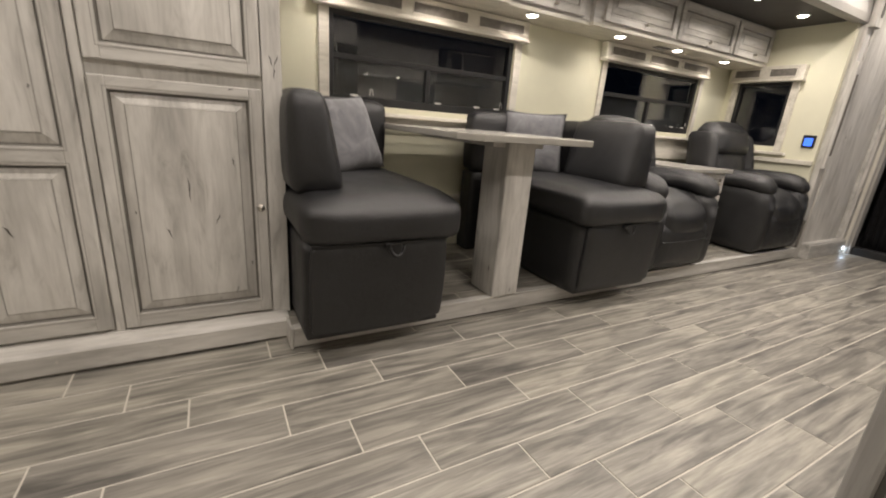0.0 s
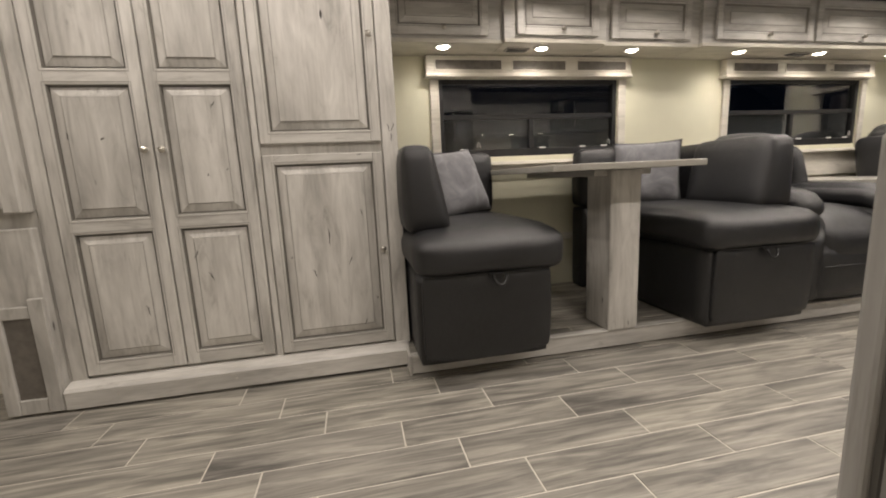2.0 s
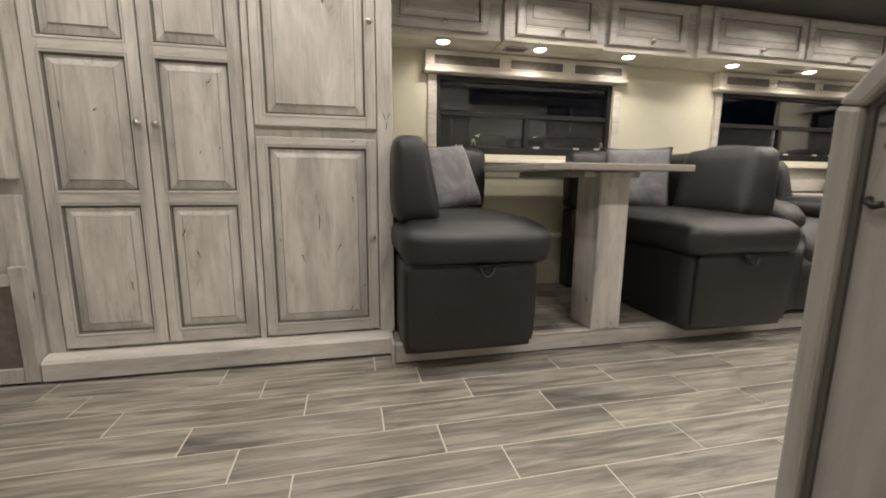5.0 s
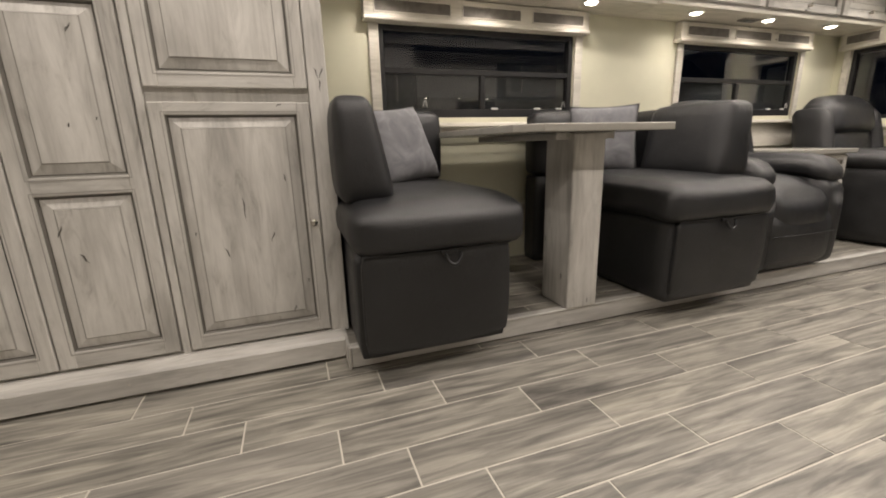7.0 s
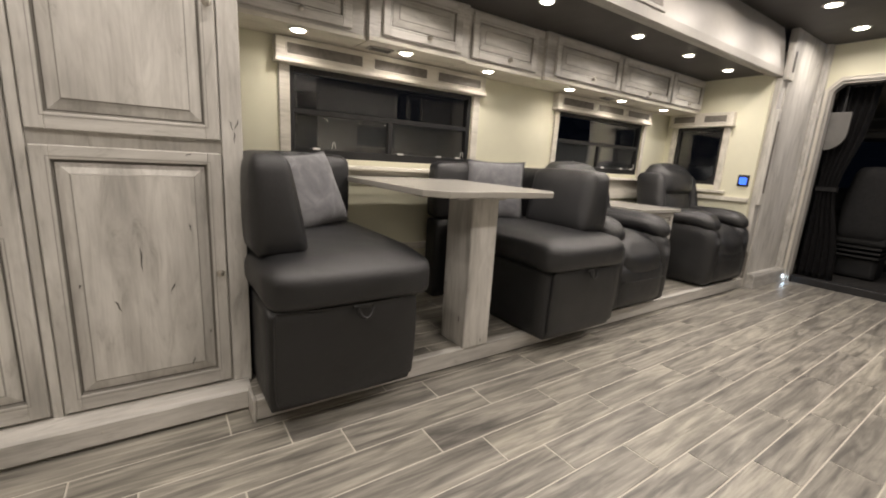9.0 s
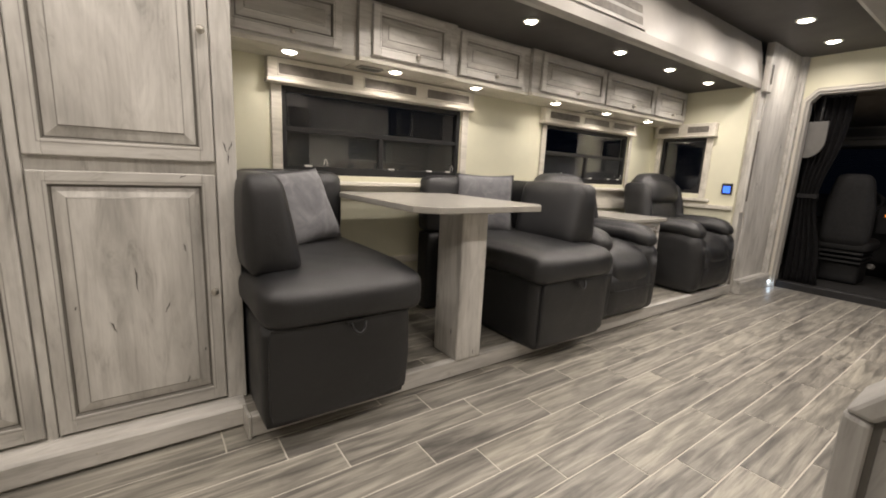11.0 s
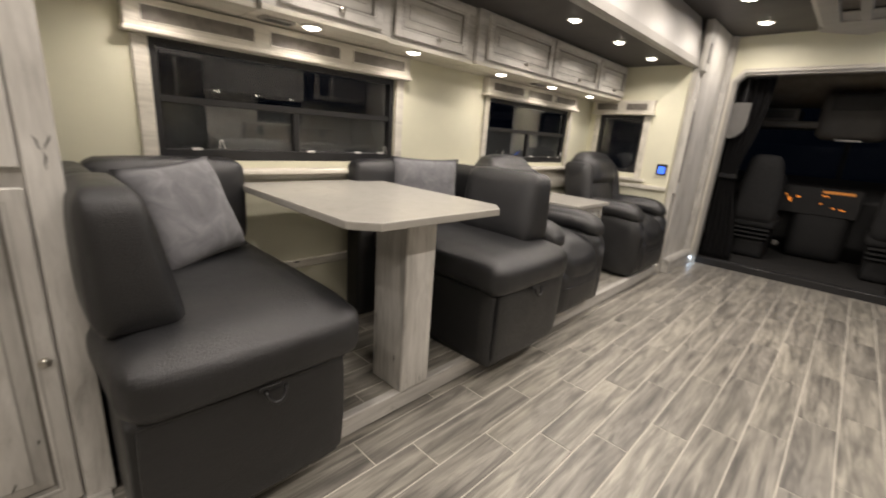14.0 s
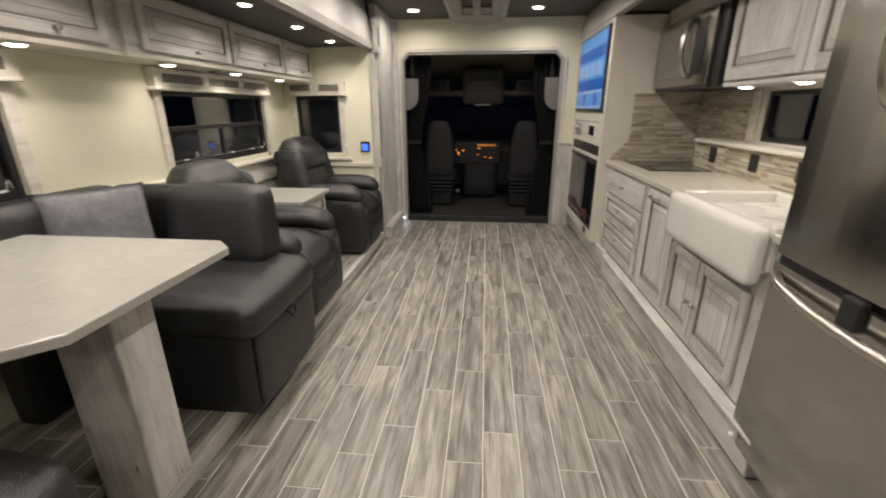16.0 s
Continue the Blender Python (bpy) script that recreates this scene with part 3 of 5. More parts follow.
def crack(x0, z0, x1, z1, y, width=0.0024):
    """A tapered, slightly bent distress mark gouged in a front."""
    d = Vector((x1 - x0, 0, z1 - z0))
    n = Vector((-d.z, 0, d.x)).normalized()
    a = Vector((x0, y, z0))
    line = [a, a + d * 0.3 + n * width * 1.2, a + d * 0.65 - n * width * 0.4, a + d]
    left = [line[0], line[1] + n * width, line[2] + n * width * 0.8, line[3]]
    outline = [(p.x, p.z) for p in left] + [(p.x, p.z) for p in (line[2] - n * width * 0.7, line[1] - n * width)]
    return prism(outline, "y", y, y + 0.0025)


for x0, z0, x1, z1 in ((-0.33, 0.7, -0.326, 0.604), (-0.234, 0.56, -0.249, 0.516), (-0.414, 0.511, -0.395, 0.468), (-0.179, 0.775, -0.169, 0.742), (-0.188, 0.25, -0.195, 0.217), (-0.174, 1.016, -0.154, 1.028), (-0.502, 0.579, -0.499, 0.566), (-0.13, 0.354, -0.126, 0.339), (-1.177, 1.112, -1.164, 1.124), (-0.755, 1.233, -0.738, 1.261), (-0.854, 0.539, -0.832, 0.501), (-0.977, 0.386, -0.965, 0.378), (-1.117, 0.416, -1.106, 0.365), (-0.885, 0.639, -0.902, 0.598), (-1.294, 1.147, -1.289, 1.111), (-0.724, 0.985, -0.723, 0.972), (-0.802, 0.966, -0.801, 0.952)):
    part("dent", crack(x0, z0, x1, z1, 0.1632), M_GLAZE, wr, "dark distress mark")
for x0, z0, x1, z1 in ((-0.031, 1.155, -0.016, 1.115), (0.001, 1.16, -0.013, 1.115), (-0.015, 1.116, -0.013, 1.07), (-0.47, 1.8, -0.43, 1.765), (-0.425, 1.755, -0.408, 1.79), (-0.33, 1.765, -0.285, 1.74), (-0.325, 1.735, -0.295, 1.775)):
    part("dent", crack(x0, z0, x1, z1, 0.1652 if x0 > -0.05 else 0.1632), M_GLAZE, wr, "dark distress mark")
# vented column at the rear end
col = thing("vented_column", -1.57, 0.2, 0.0, "grey-washed corner column with tall dark vent slots", "trim", kind="structure")
part("core", boxes((-1.670, -1.450, 0.17, 0.48, 0.0, CEIL - 0.002)), M_WOOD, col)
part("front_board", boxes((-1.660, -1.455, 0.125, 0.169, 0.012, 0.78), bevel=0.005), M_WOOD, col)
for a, b in ((-1.660, -1.605), (-1.520, -1.455)):
    part("upper_board", boxes((a, b, 0.1, 0.169, 0.84, 2.3), bevel=0.006), M_WOOD, col)
part("upper_rail", boxes((-1.605, -1.520, 0.115, 0.169, 0.86, 0.93), bevel=0.003), M_WOOD, col)
part("upper_back", boxes((-1.605, -1.520, 0.13, 0.169, 0.93, 2.3)), M_VENT, col, "dark vent mesh")
for a, b in ((-1.660, -1.610), (-1.510, -1.455)):
    part("lower_board", boxes((a, b, 0.105, 0.124, 0.012, 0.5), bevel=0.004), M_WOOD, col)
part("lower_rail", boxes((-1.610, -1.510, 0.108, 0.124, 0.012, 0.075), (-1.610, -1.510, 0.108, 0.124, 0.42, 0.47), bevel=0.003), M_WOOD, col)
part("lower_vent", boxes((-1.610, -1.510, 0.118, 0.124, 0.075, 0.42)), M_VENT, col, "dark vent mesh")

# ---- half wall beside the camera ----
hw = thing("half_partition", 0.2, -1.9, 0.0, "grey-washed half-height partition with cut corner and thick cap moulding", "partition")
yo, cz, ct, ch = -1.573, 0.917, 0.99, 0.053
outer = ((yo, 0.0), (yo, cz), (yo - ch, ct - 0.012), (yo - ch - 0.03, ct), (-2.2, ct + 0.005), (-2.2, 0.0))
core = ((yo - 0.022, 0.0), (yo - 0.022, cz - 0.006), (yo - ch - 0.018, ct - 0.04), (-2.2, ct - 0.028), (-2.2, 0.0))
# the partition's shade sits in this darker wood colour
part("core_panel", prism(core, "x", 0.177, 0.223), M_SHADEDWOOD, hw)
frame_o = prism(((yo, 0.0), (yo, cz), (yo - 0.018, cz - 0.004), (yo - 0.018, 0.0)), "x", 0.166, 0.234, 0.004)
part("edge_moulding", frame_o, M_SHADEDWOOD, hw)
part("chamfer_moulding", prism(((yo, cz), (yo - ch, ct - 0.006), (yo - ch - 0.01, ct - 0.026), (yo - 0.018, cz - 0.004)), "x", 0.166, 0.234, 0.004), M_SHADEDWOOD, hw)
part("cap_moulding", prism(((yo - ch, ct - 0.006), (yo - ch - 0.03, ct), (-2.2, ct + 0.006), (-2.2, ct - 0.014), (yo - ch - 0.01, ct - 0.026)), "x", 0.166, 0.234, 0.004), M_SHADEDWOOD, hw)
part("glaze_line", prism(((yo - 0.018, 0.0), (yo - 0.018, cz - 0.004), (yo - ch - 0.01, ct - 0.026), (-2.2, ct - 0.014), (-2.2, ct - 0.018), (yo - ch - 0.012, ct - 0.031), (yo - 0.0225, cz - 0.006), (yo - 0.0225, 0.0)), "x", 0.173, 0.227), M_GLAZE, hw, "dark glazed joint")
part("latch_hook", tube(((0.177, yo - 0.026, 0.847), (0.171, yo - 0.028, 0.845), (0.17, yo - 0.033, 0.842), (0.172, yo - 0.038, 0.844)), 0.0026, 6), M_BLACK, hw, "small black hook")
part("top_seam", boxes((0.1755, 0.1768, -2.19, yo - 0.024, 0.9, 0.9012)), M_BROWNGLAZE, hw, "thin seam under the cap")
for y, z, L in ((-1.603, 0.885, 0.005), (-1.625, 0.86, 0.012), (-1.66, 0.72, 0.016), (-1.64, 0.6, 0.01), (-1.7, 0.8, 0.01)):
    part("dent", prism(((y, z + L / 2), (y + 0.0008, z), (y + 0.0004, z - L / 2), (y - 0.0008, z - 0.001)), "x", 0.1762, 0.178), M_GLAZE, hw, "dark distress mark")


# ---- slide-out edge trim ----
st = thing("platform_edge", 2.2, 0.0, 0.0, "grey-washed wood edge board of the raised slide-out floor", "trim", kind="structure")
part("edge_board", boxes((0.0, 4.42, 0.0, 0.03, 0.006, PLAT - 0.008), bevel=0.003), M_WOODX, st)
part("edge_cap", boxes((0.0, 4.42, -0.006, 0.036, PLAT - 0.008, PLAT + 0.004), bevel=0.004), M_WOODX, st)
part("corner_block", boxes((-0.012, -0.001, -0.005, 0.18, 0.0, PLAT + 0.002), bevel=0.002), M_WOOD, st)

# ---- dinette ----


def pull_loop(parent, x, y, z):
    part("pull_loop", tube([(x + 0.03 * math.cos(a), y - 0.014 - 0.014 * math.sin(a), z - 0.042 * math.sin(a)) for a in [k * math.pi / 8 for k in range(9)]], 0.0065, 8), M_BLACK, parent, "black webbing pull loop")
    part("pull_tab", boxes((x - 0.045, x + 0.02, y - 0.008, y + 0.004, z - 0.006, z + 0.008), bevel=0.002), M_BLACK, parent)


def bench(x0, x1, back_side, label):
    """A dinette bench across the slide-out; back_side -1: back at x0, 1: back at x1."""
    w = x1 - x0
    b = thing("dinette_bench", (x0 + x1) / 2, 0.4, PLAT, label, "bench", "dinette benches")

    def crown(p):
        if p.y < 0.02:
            p.z -= 0.018 * (0.02 - p.y) / 0.2
        return p
    part("seat_cushion", soft(x0, x1, -0.185, 0.86, 0.5, 0.676, 0.062, 0.02, 12, crown), M_LEATHER, b)

    def base_shape(p):
        if p.z < 0.3:
            p.y += 0.015 * (0.3 - p.z) / 0.2
            p.z -= 0.02 * (1 - ((p.x - (i0 + i1) / 2) / (w / 2)) ** 2) * (0.3 - p.z) / 0.16
        return p
    i0, i1 = x0 + 0.006, x1 - 0.075 if back_side < 0 else x1 - 0.02
    if back_side > 0:
        i0 = x0 + 0.05
    part("base", soft(i0, i1, -0.135, 0.86, PLAT + 0.004, 0.5, 0.012, 0.0, 7), M_LEATHER, b)
    part("storage_flap", soft(i0 + 0.02, i1 + 0.004, -0.165, -0.13, 0.135, 0.497, 0.014, 0.006, 9, base_shape), M_LEATHER, b, "black leather storage drawer front with bowed lower edge")
    part("flap_welt", tube(((i0 + 0.02, -0.166, 0.5), (i0 + w * 0.3, -0.17, 0.496), (i0 + w * 0.6, -0.17, 0.495), (i1, -0.166, 0.5)), 0.005, 6), M_BLACK, b, "dark seam above the drawer front")
    pull_loop(b, x0 + w * 0.53, -0.172, 0.488)
    # backs
    t0, t1 = (x0 - 0.01, x0 + 0.195) if back_side < 0 else (x1 - 0.235, x1 + 0.0)

    def lean(p):
        k = max(0.0, (p.z - 0.68) / 0.36)
        inner = (t1 - p.x) if back_side > 0 else (p.x - t0)
        p.x += back_side * 0.07 * k * max(0.0, min(1.0, inner / (t1 - t0)))
        if p.y < 0.1:
            p.y += 0.015 * k
        return p
    part("end_bolster", soft(t0, t1, -0.02, 0.4 if back_side < 0 else 0.5, 0.66, 1.04, 0.045, 0.012, 9, lean), M_LEATHER, b)
    r0, r1 = (x0 - 0.01, x0 + 0.1) if back_side < 0 else (x1 - 0.11, x1 + 0.0)
    part("backrest", soft(r0, r1, 0.38, 0.86, 0.66, 1.03, 0.04, 0.01, 8), M_LEATHER, b)
    c0, c1 = (x0 + 0.08, x0 + 0.65) if back_side < 0 else (x0 - 0.12, x1 - 0.1)
    if back_side > 0:
        part("corner_base", soft(c0 + 0.01, i0 - 0.002, 0.76, 0.9, PLAT + 0.004, 0.655, 0.02, 0.0, 6), M_LEATHER, b)
    part("side_bolster", soft(c0, c1, 0.75, 0.9, 0.66, 1.045, 0.045, 0.01, 8), M_LEATHER, b)
    return b


bench(0.02, 0.685, -1, "black leather dinette bench with a pull-out storage base")
bench(1.41, 2.085, 1, "black leather dinette bench facing the table, storage base below")


def pillow(cx, cy, cz, size, rot, label):
    bm = bmesh.new()
    bmesh.ops.create_grid(bm, x_segments=18, y_segments=18, size=1.0)
    ex = bmesh.ops.extrude_face_region(bm, geom=bm.faces[:])
    back = [v for v in ex["geom"] if isinstance(v, bmesh.types.BMVert)]
    h = size / 2
    bs = set(back)
    for v in bm.verts:
        u, w = v.co.x, v.co.y
        t = max(0.0, (1 - u ** 4) * (1 - w ** 4)) ** 0.6
        pinch = 1 - 0.07 * (1 - u * u) * abs(w) ** 3 - 0.07 * (1 - w * w) * abs(u) ** 3
        wr_ = 0.008 * noise.noise(Vector((u * 2.5 + cx * 9, w * 2.5, cy * 7))) * t
        v.co = Vector((u * h * pinch, w * h * pinch, (0.062 * t + wr_) * (1 if v in bs else -1)))
    for f in bm.faces:
        f.smooth = True
    bmesh.ops.recalc_face_normals(bm, faces=bm.faces[:])
    turned(bm, pose(cx, cy, cz, *rot))
    return solid("throw_pillow", bm, M_PILLOW, label, "pillow", "thing", "throw pillows")


pillow(0.375, 0.55, 0.868, 0.4, (67, -5, 28), "grey crushed-velvet throw pillow leaning on the dinette bench back")
pillow(1.69, 0.64, 0.872, 0.42, (78, 0, -33), "grey crushed-velvet throw pillow leaning on the dinette bench corner")

tb = thing("dinette_table", 1.05, 0.35, PLAT, "pale quartz-topped dinette table on a square wooden pedestal", "table")
top = prism(((0.66, 0.85), (0.66, -0.09), (0.745, -0.175), (1.375, -0.175), (1.452, -0.098), (1.452, 0.85)), "z", 0.902, 0.932, 0.004)
part("tabletop", top, M_QUARTZ, tb)
part("pedestal", boxes((1.0, 1.166, -0.012, 0.2, PLAT + 0.001, 0.9), bevel=0.008, seg=2), M_WOOD, tb)
part("apron", boxes((0.93, 1.24, 0.02, 0.82, 0.872, 0.901), bevel=0.003), M_WOODY, tb)
# wall cladding under the window
solid("window_ledge", boxes((0.62, 2.2, 0.855, 0.949, 0.965, 0.99), (0.62, 2.2, 0.9, 0.949, 0.935, 0.965), (2.2, 4.358, 0.87, 0.949, 0.965, 0.99), bevel=0.005), M_CREAMWOOD, "pale washed wooden ledge under the windows", "trim")
solid("wall_rail", boxes((0.66, 1.4, 0.93, 0.949, 0.42, 0.47), bevel=0.005), M_CREAMWOOD, "pale rail on the wall under the table", "trim")
solid("wall_ledge_panel", boxes((2.2, 4.2, 0.925, 0.949, 0.78, 0.965), bevel=0.004), M_CREAMWOOD, "pale washed panel under the second window", "trim")

# ---- windows and valances ----


def window(name, side, u0, u1, v0, v1, label, cut=0.0, slider=True):
    """A black-framed window set in its opening: fixed upper light, two lower sliding lights with insect screens, latches."""
    w = thing(name, *face_map(side, (u0 + u1) / 2, v0, 0), label, "window", kind="structure")
    bm = bmesh.new()
    f = 0.03
    for a, b, c, d in ((u0, u0 + f, v0, v1), (u1 - f, u1, v0, v1), (u0 + f, u1 - f, v1 - f, v1), (u0 + f, u1 - f, v0, v0 + (0.05 if slider else f))):
        fbox(bm, side, a, b, c, d, -0.06, -0.005, 0.003)
    part("window_frame", bm, M_FRAME, w)
    vm = v0 + (v1 - v0) * 0.53
    if slider:
        bm = bmesh.new()
        fbox(bm, side, u0 + f, u1 - f, vm - 0.018, vm + 0.012, -0.05, -0.012, 0.003)
        part("transom", bm, M_FRAME, w)
        um = (u0 + u1) / 2
        bm = bmesh.new()
        fbox(bm, side, um - 0.016, um + 0.016, v0 + 0.05, vm - 0.018, -0.05, -0.014, 0.003)
        part("mullion", bm, M_FRAME, w)
        panes = [(u0 + f, u1 - f, vm + 0.012, v1 - f), (u0 + f, um - 0.016, v0 + 0.05, vm - 0.018), (um + 0.016, u1 - f, v0 + 0.05, vm - 0.018)]
    else:
        panes = [(u0 + f, u1 - f, v0 + f, v1 - f)]
    for k, (a, b, c, d) in enumerate(panes):
        bm = bmesh.new()
        fbox(bm, side, a - 0.004, b + 0.004, c - 0.004, d + 0.004, -0.036, -0.03)
        p = part("pane", bm, M_GLASS, w)
        if k:
            bm = bmesh.new()
            fbox(bm, side, a, b, c, d, -0.05, -0.048)
            part("insect_screen", bm, M_SCREEN, w, "grey insect screen")
    if slider:
        for u in (u0 + (u1 - u0) * 0.12, u0 + (u1 - u0) * 0.56, u0 + (u1 - u0) * 0.8, u0 + (u1 - u0) * 0.93):
            bm = bmesh.new()
            fbox(bm, side, u - 0.022, u + 0.022, v0 + 0.046, v0 + 0.058, -0.014, -0.004, 0.002)
            part("latch", bm, M_CHROMEWHITE, w, "small white latch")
        for u in (u0 + (u1 - u0) * 0.2, u0 + (u1 - u0) * 0.95):
            loop = [face_map(side, u + a, v0 + 0.06 + b, 0.004) for a, b in ((-0.012, 0), (-0.006, 0.03), (0.0, 0.038), (0.006, 0.03), (0.012, 0))]
            part("wire_clip", tube(loop, 0.0022, 6), M_CHROMEWHITE, w, "small white wire clip")
    if cut:
        for u, s in ((u0 + f, 1), (u1 - f, -1)):
            pts = [(u, v0 + f), (u + s * cut, v0 + f), (u, v0 + f + cut)]
            axis = "y" if side[0] == "y" else "x"
            part("corner_gusset", prism(pts, axis, side[1] + side[2] * -0.04, side[1] + side[2] * -0.006), M_FRAME, w)
    return w


SW, EW = ("y", 0.95, -1), ("x", 4.36, -1)
window("window_1", SW, *WIN1, "black-framed slider window at night beside the dinette")
window("window_2", SW, *WIN2, "black-framed slider window at night behind the recliners")
window("window_3", EW, *WIN3, "small black-framed night window with cut lower corners", 0.07, False)


def valance(side, u0, u1, v0, v1, vents, depth, label):
    w = thing("window_valance", *face_map(side, (u0 + u1) / 2, v0, 0), label, "valance", "window valances")
    bm = bmesh.new()
    fbox(bm, side, u0, u1, v0 + 0.018, v1, 0.002, depth, 0.003)
    part("box", bm, M_CREAMWOOD, w)
    bm = bmesh.new()
    fbox(bm, side, u0 - 0.006, u1 + 0.006, v0, v0 + 0.02, 0.002, depth + 0.01, 0.004)
    part("lower_lip", bm, M_CREAMWOOD, w)
    for a, b in vents:
        bm = bmesh.new()
        fbox(bm, side, a, b, v0 + 0.045, v1 - 0.03, depth + 0.001, depth + 0.004)
        part("vent", bm, M_VENT, w, "dark mesh vent")
        bm = bmesh.new()
        for p, q, r, s in ((a - 0.006, b + 0.006, v1 - 0.03, v1 - 0.024), (a - 0.006, b + 0.006, v0 + 0.039, v0 + 0.045), (a - 0.006, a, v0 + 0.045, v1 - 0.03), (b, b + 0.006, v0 + 0.045, v1 - 0.03)):
            fbox(bm, side, p, q, r, s, depth, depth + 0.006, 0.001)
        part("vent_rim", bm, M_CREAMWOOD, w)
    return w


valance(SW, 0.3, 1.74, 1.525, 1.655, ((0.36, 0.79), (0.87, 1.24), (1.33, 1.69)), 0.065, "pale washed wooden window valance with three dark vents over the dinette")
valance(SW, 2.52, 3.92, 1.525, 1.655, ((2.58, 2.97), (3.05, 3.42), (3.5, 3.86)), 0.065, "pale washed wooden window valance with three dark vents over the recliners")
valance(EW, 0.3, 0.9, 1.535, 1.67, ((0.36, 0.56), (0.65, 0.86)), 0.06, "short pale wooden valance with two dark vents over the small window")
for u0, u1, v0, v1, side in ((0.325, 0.384, 0.99, 1.525, SW), (1.676, 1.735, 0.99, 1.525, SW), (2.55, 2.609, 0.99, 1.525, SW), (3.881, 3.93, 0.99, 1.525, SW), (0.325, 0.384, 0.93, 1.535, EW), (0.836, 0.885, 0.93, 1.535, EW)):
    bm = bmesh.new()
    fbox(bm, side, u0, u1, v0, v1, 0.0015, 0.02, 0.004)
    solid("window_trim", bm, M_CREAMWOOD, "pale washed wooden window casing board", "trim")
bm = bmesh.new()
fbox(bm, EW, 0.28, 0.93, 0.9, 0.928, 0.0015, 0.04, 0.004)
solid("window_sill", bm, M_CREAMWOOD, "pale washed sill under the small window", "trim")
bm = bmesh.new()
fbox(bm, EW, 0.06, 0.86, 0.835, 0.875, 0.0015, 0.03, 0.004)
solid("chair_rail", bm, M_CREAMWOOD, "pale washed chair rail on the slide-out end wall", "trim")
# control panel
cp = thing("control_panel", 4.35, 0.135, 0.985, "black wall control panel with a lit blue display", "control panel")
part("bezel", boxes((4.345, 4.358, 0.088, 0.182, 0.985, 1.09), bevel=0.004), M_BLACK, cp)
part("display", boxes((4.3425, 4.3448, 0.105, 0.165, 1.0, 1.065)), M_BLUE, cp, "lit blue display")
part("display_bar", boxes((4.341, 4.3424, 0.12, 0.127, 1.01, 1.055)), M_TVA, cp)
part("display_bar", boxes((4.341, 4.3424, 0.142, 0.149, 1.01, 1.055)), M_TVA, cp)

# ---- overhead cabinets ----


def overhead(x0, x1, front, doors, label):
    c = thing("overhead_cabinet", (x0 + x1) / 2, 0.8, 1.665, label, "cabinet", "overhead cabinets")
    side = ("y", front, -1)
    part("body", boxes((x0, x1, front, 0.948, 1.685, TOPZ - 0.002)), M_WOODX, c)
    part("bottom_panel", boxes((x0, x1, front - 0.004, 0.948, 1.662, 1.684), bevel=0.002), M_CREAMWOOD, c)
    for a, b in doors:
        d = panel_door(c, side, a, b, 1.7, 1.965, ((1.752, 1.913),), 0.052, grain=M_WOODX)
        knob(d, side, (a + b) / 2 + 0.02, 1.735)
    return c


overhead(0.018, 0.725, 0.675, ((0.06, 0.635),), "grey-washed overhead cabinet with one raised-panel lift door")
overhead(0.727, 1.385, 0.645, ((0.8, 1.325),), "grey-washed overhead cabinet standing proud, one raised-panel door")
overhead(1.387, 2.075, 0.675, ((1.43, 2.0),), "grey-washed overhead cabinet with one raised-panel lift door above the dinette")
overhead(2.077, 4.356, 0.645, ((2.165, 2.94), (2.965, 3.73), (3.755, 4.33)), "long grey-washed overhead cabinet with three raised-panel doors")

# ---- lights ----


def lamp(name, watts, size, spread=150):
    d = bpy.data.lights.new(name, "AREA")
    d.shape, d.size, d.energy, d.color, d.spread = "DISK", size, watts, WARM, radians(spread)
    return d


def downlight(x, y, z, data, r, label, group):
    t = thing("downlight", x, y, z, label, "downlight", group)
    part("bezel", lathe(((r, 0.0), (r * 1.25, 0.0), (r * 1.25, 0.004), (r * 1.05, 0.008), (r * 0.95, 0.004)), (x, y, z - 0.0005), (0, 0, -1), 20), M_CHROMEWHITE, t)
    part("lens", lathe(((r * 0.9, 0.0), (r * 0.9, 0.006), (r * 0.6, 0.012), (0.0, 0.014)), (x, y, z - 0.002), (0, 0, -1), 20), M_LENS, t)
    o = new("lamp", data)
    o.parent, o.location = t, (0, 0, -0.02)
    return t


dl = None
data = lamp("slide_spot", SLIDE_W, 0.05, 146)
for x in (0.95, 1.66, 2.58, 3.28, 3.97):
    if dl is None:
        dl = downlight(x, 0.285, TOPZ, data, 0.04, "small lit recessed downlight in the dark slide-out ceiling", "slide-out downlights")
    else:
        copy_thing(dl, pose(x, 0.285, TOPZ))
data = lamp("cabinet_spot", UNDER_W, 0.045, 150)
ul = None
for x in (0.38, 1.0, 1.63, 2.46, 3.15, 3.84):
    if ul is None:
        ul = downlight(x, 0.735, 1.662, data, 0.04, "small lit puck light under the overhead cabinet", "puck lights")
    else:
        copy_thing(ul, pose(x, 0.735, 1.662))
data = lamp("ceiling_spot", MAIN_W, 0.07, 164)
ml = None
# pairs at negative x are unseen, added to brighten the wardrobe and floor
for x in (-1.6, -0.75, 0.1, 0.9, 1.7, 2.5, 3.25, 4.05, 4.82):
    for y in (-0.33, -1.6):
        if ml is None:
            ml = downlight(x, y, CEIL, data, 0.055, "lit recessed downlight in the dark main ceiling", "ceiling downlights")
        else:
            copy_thing(ml, pose(x, y, CEIL))
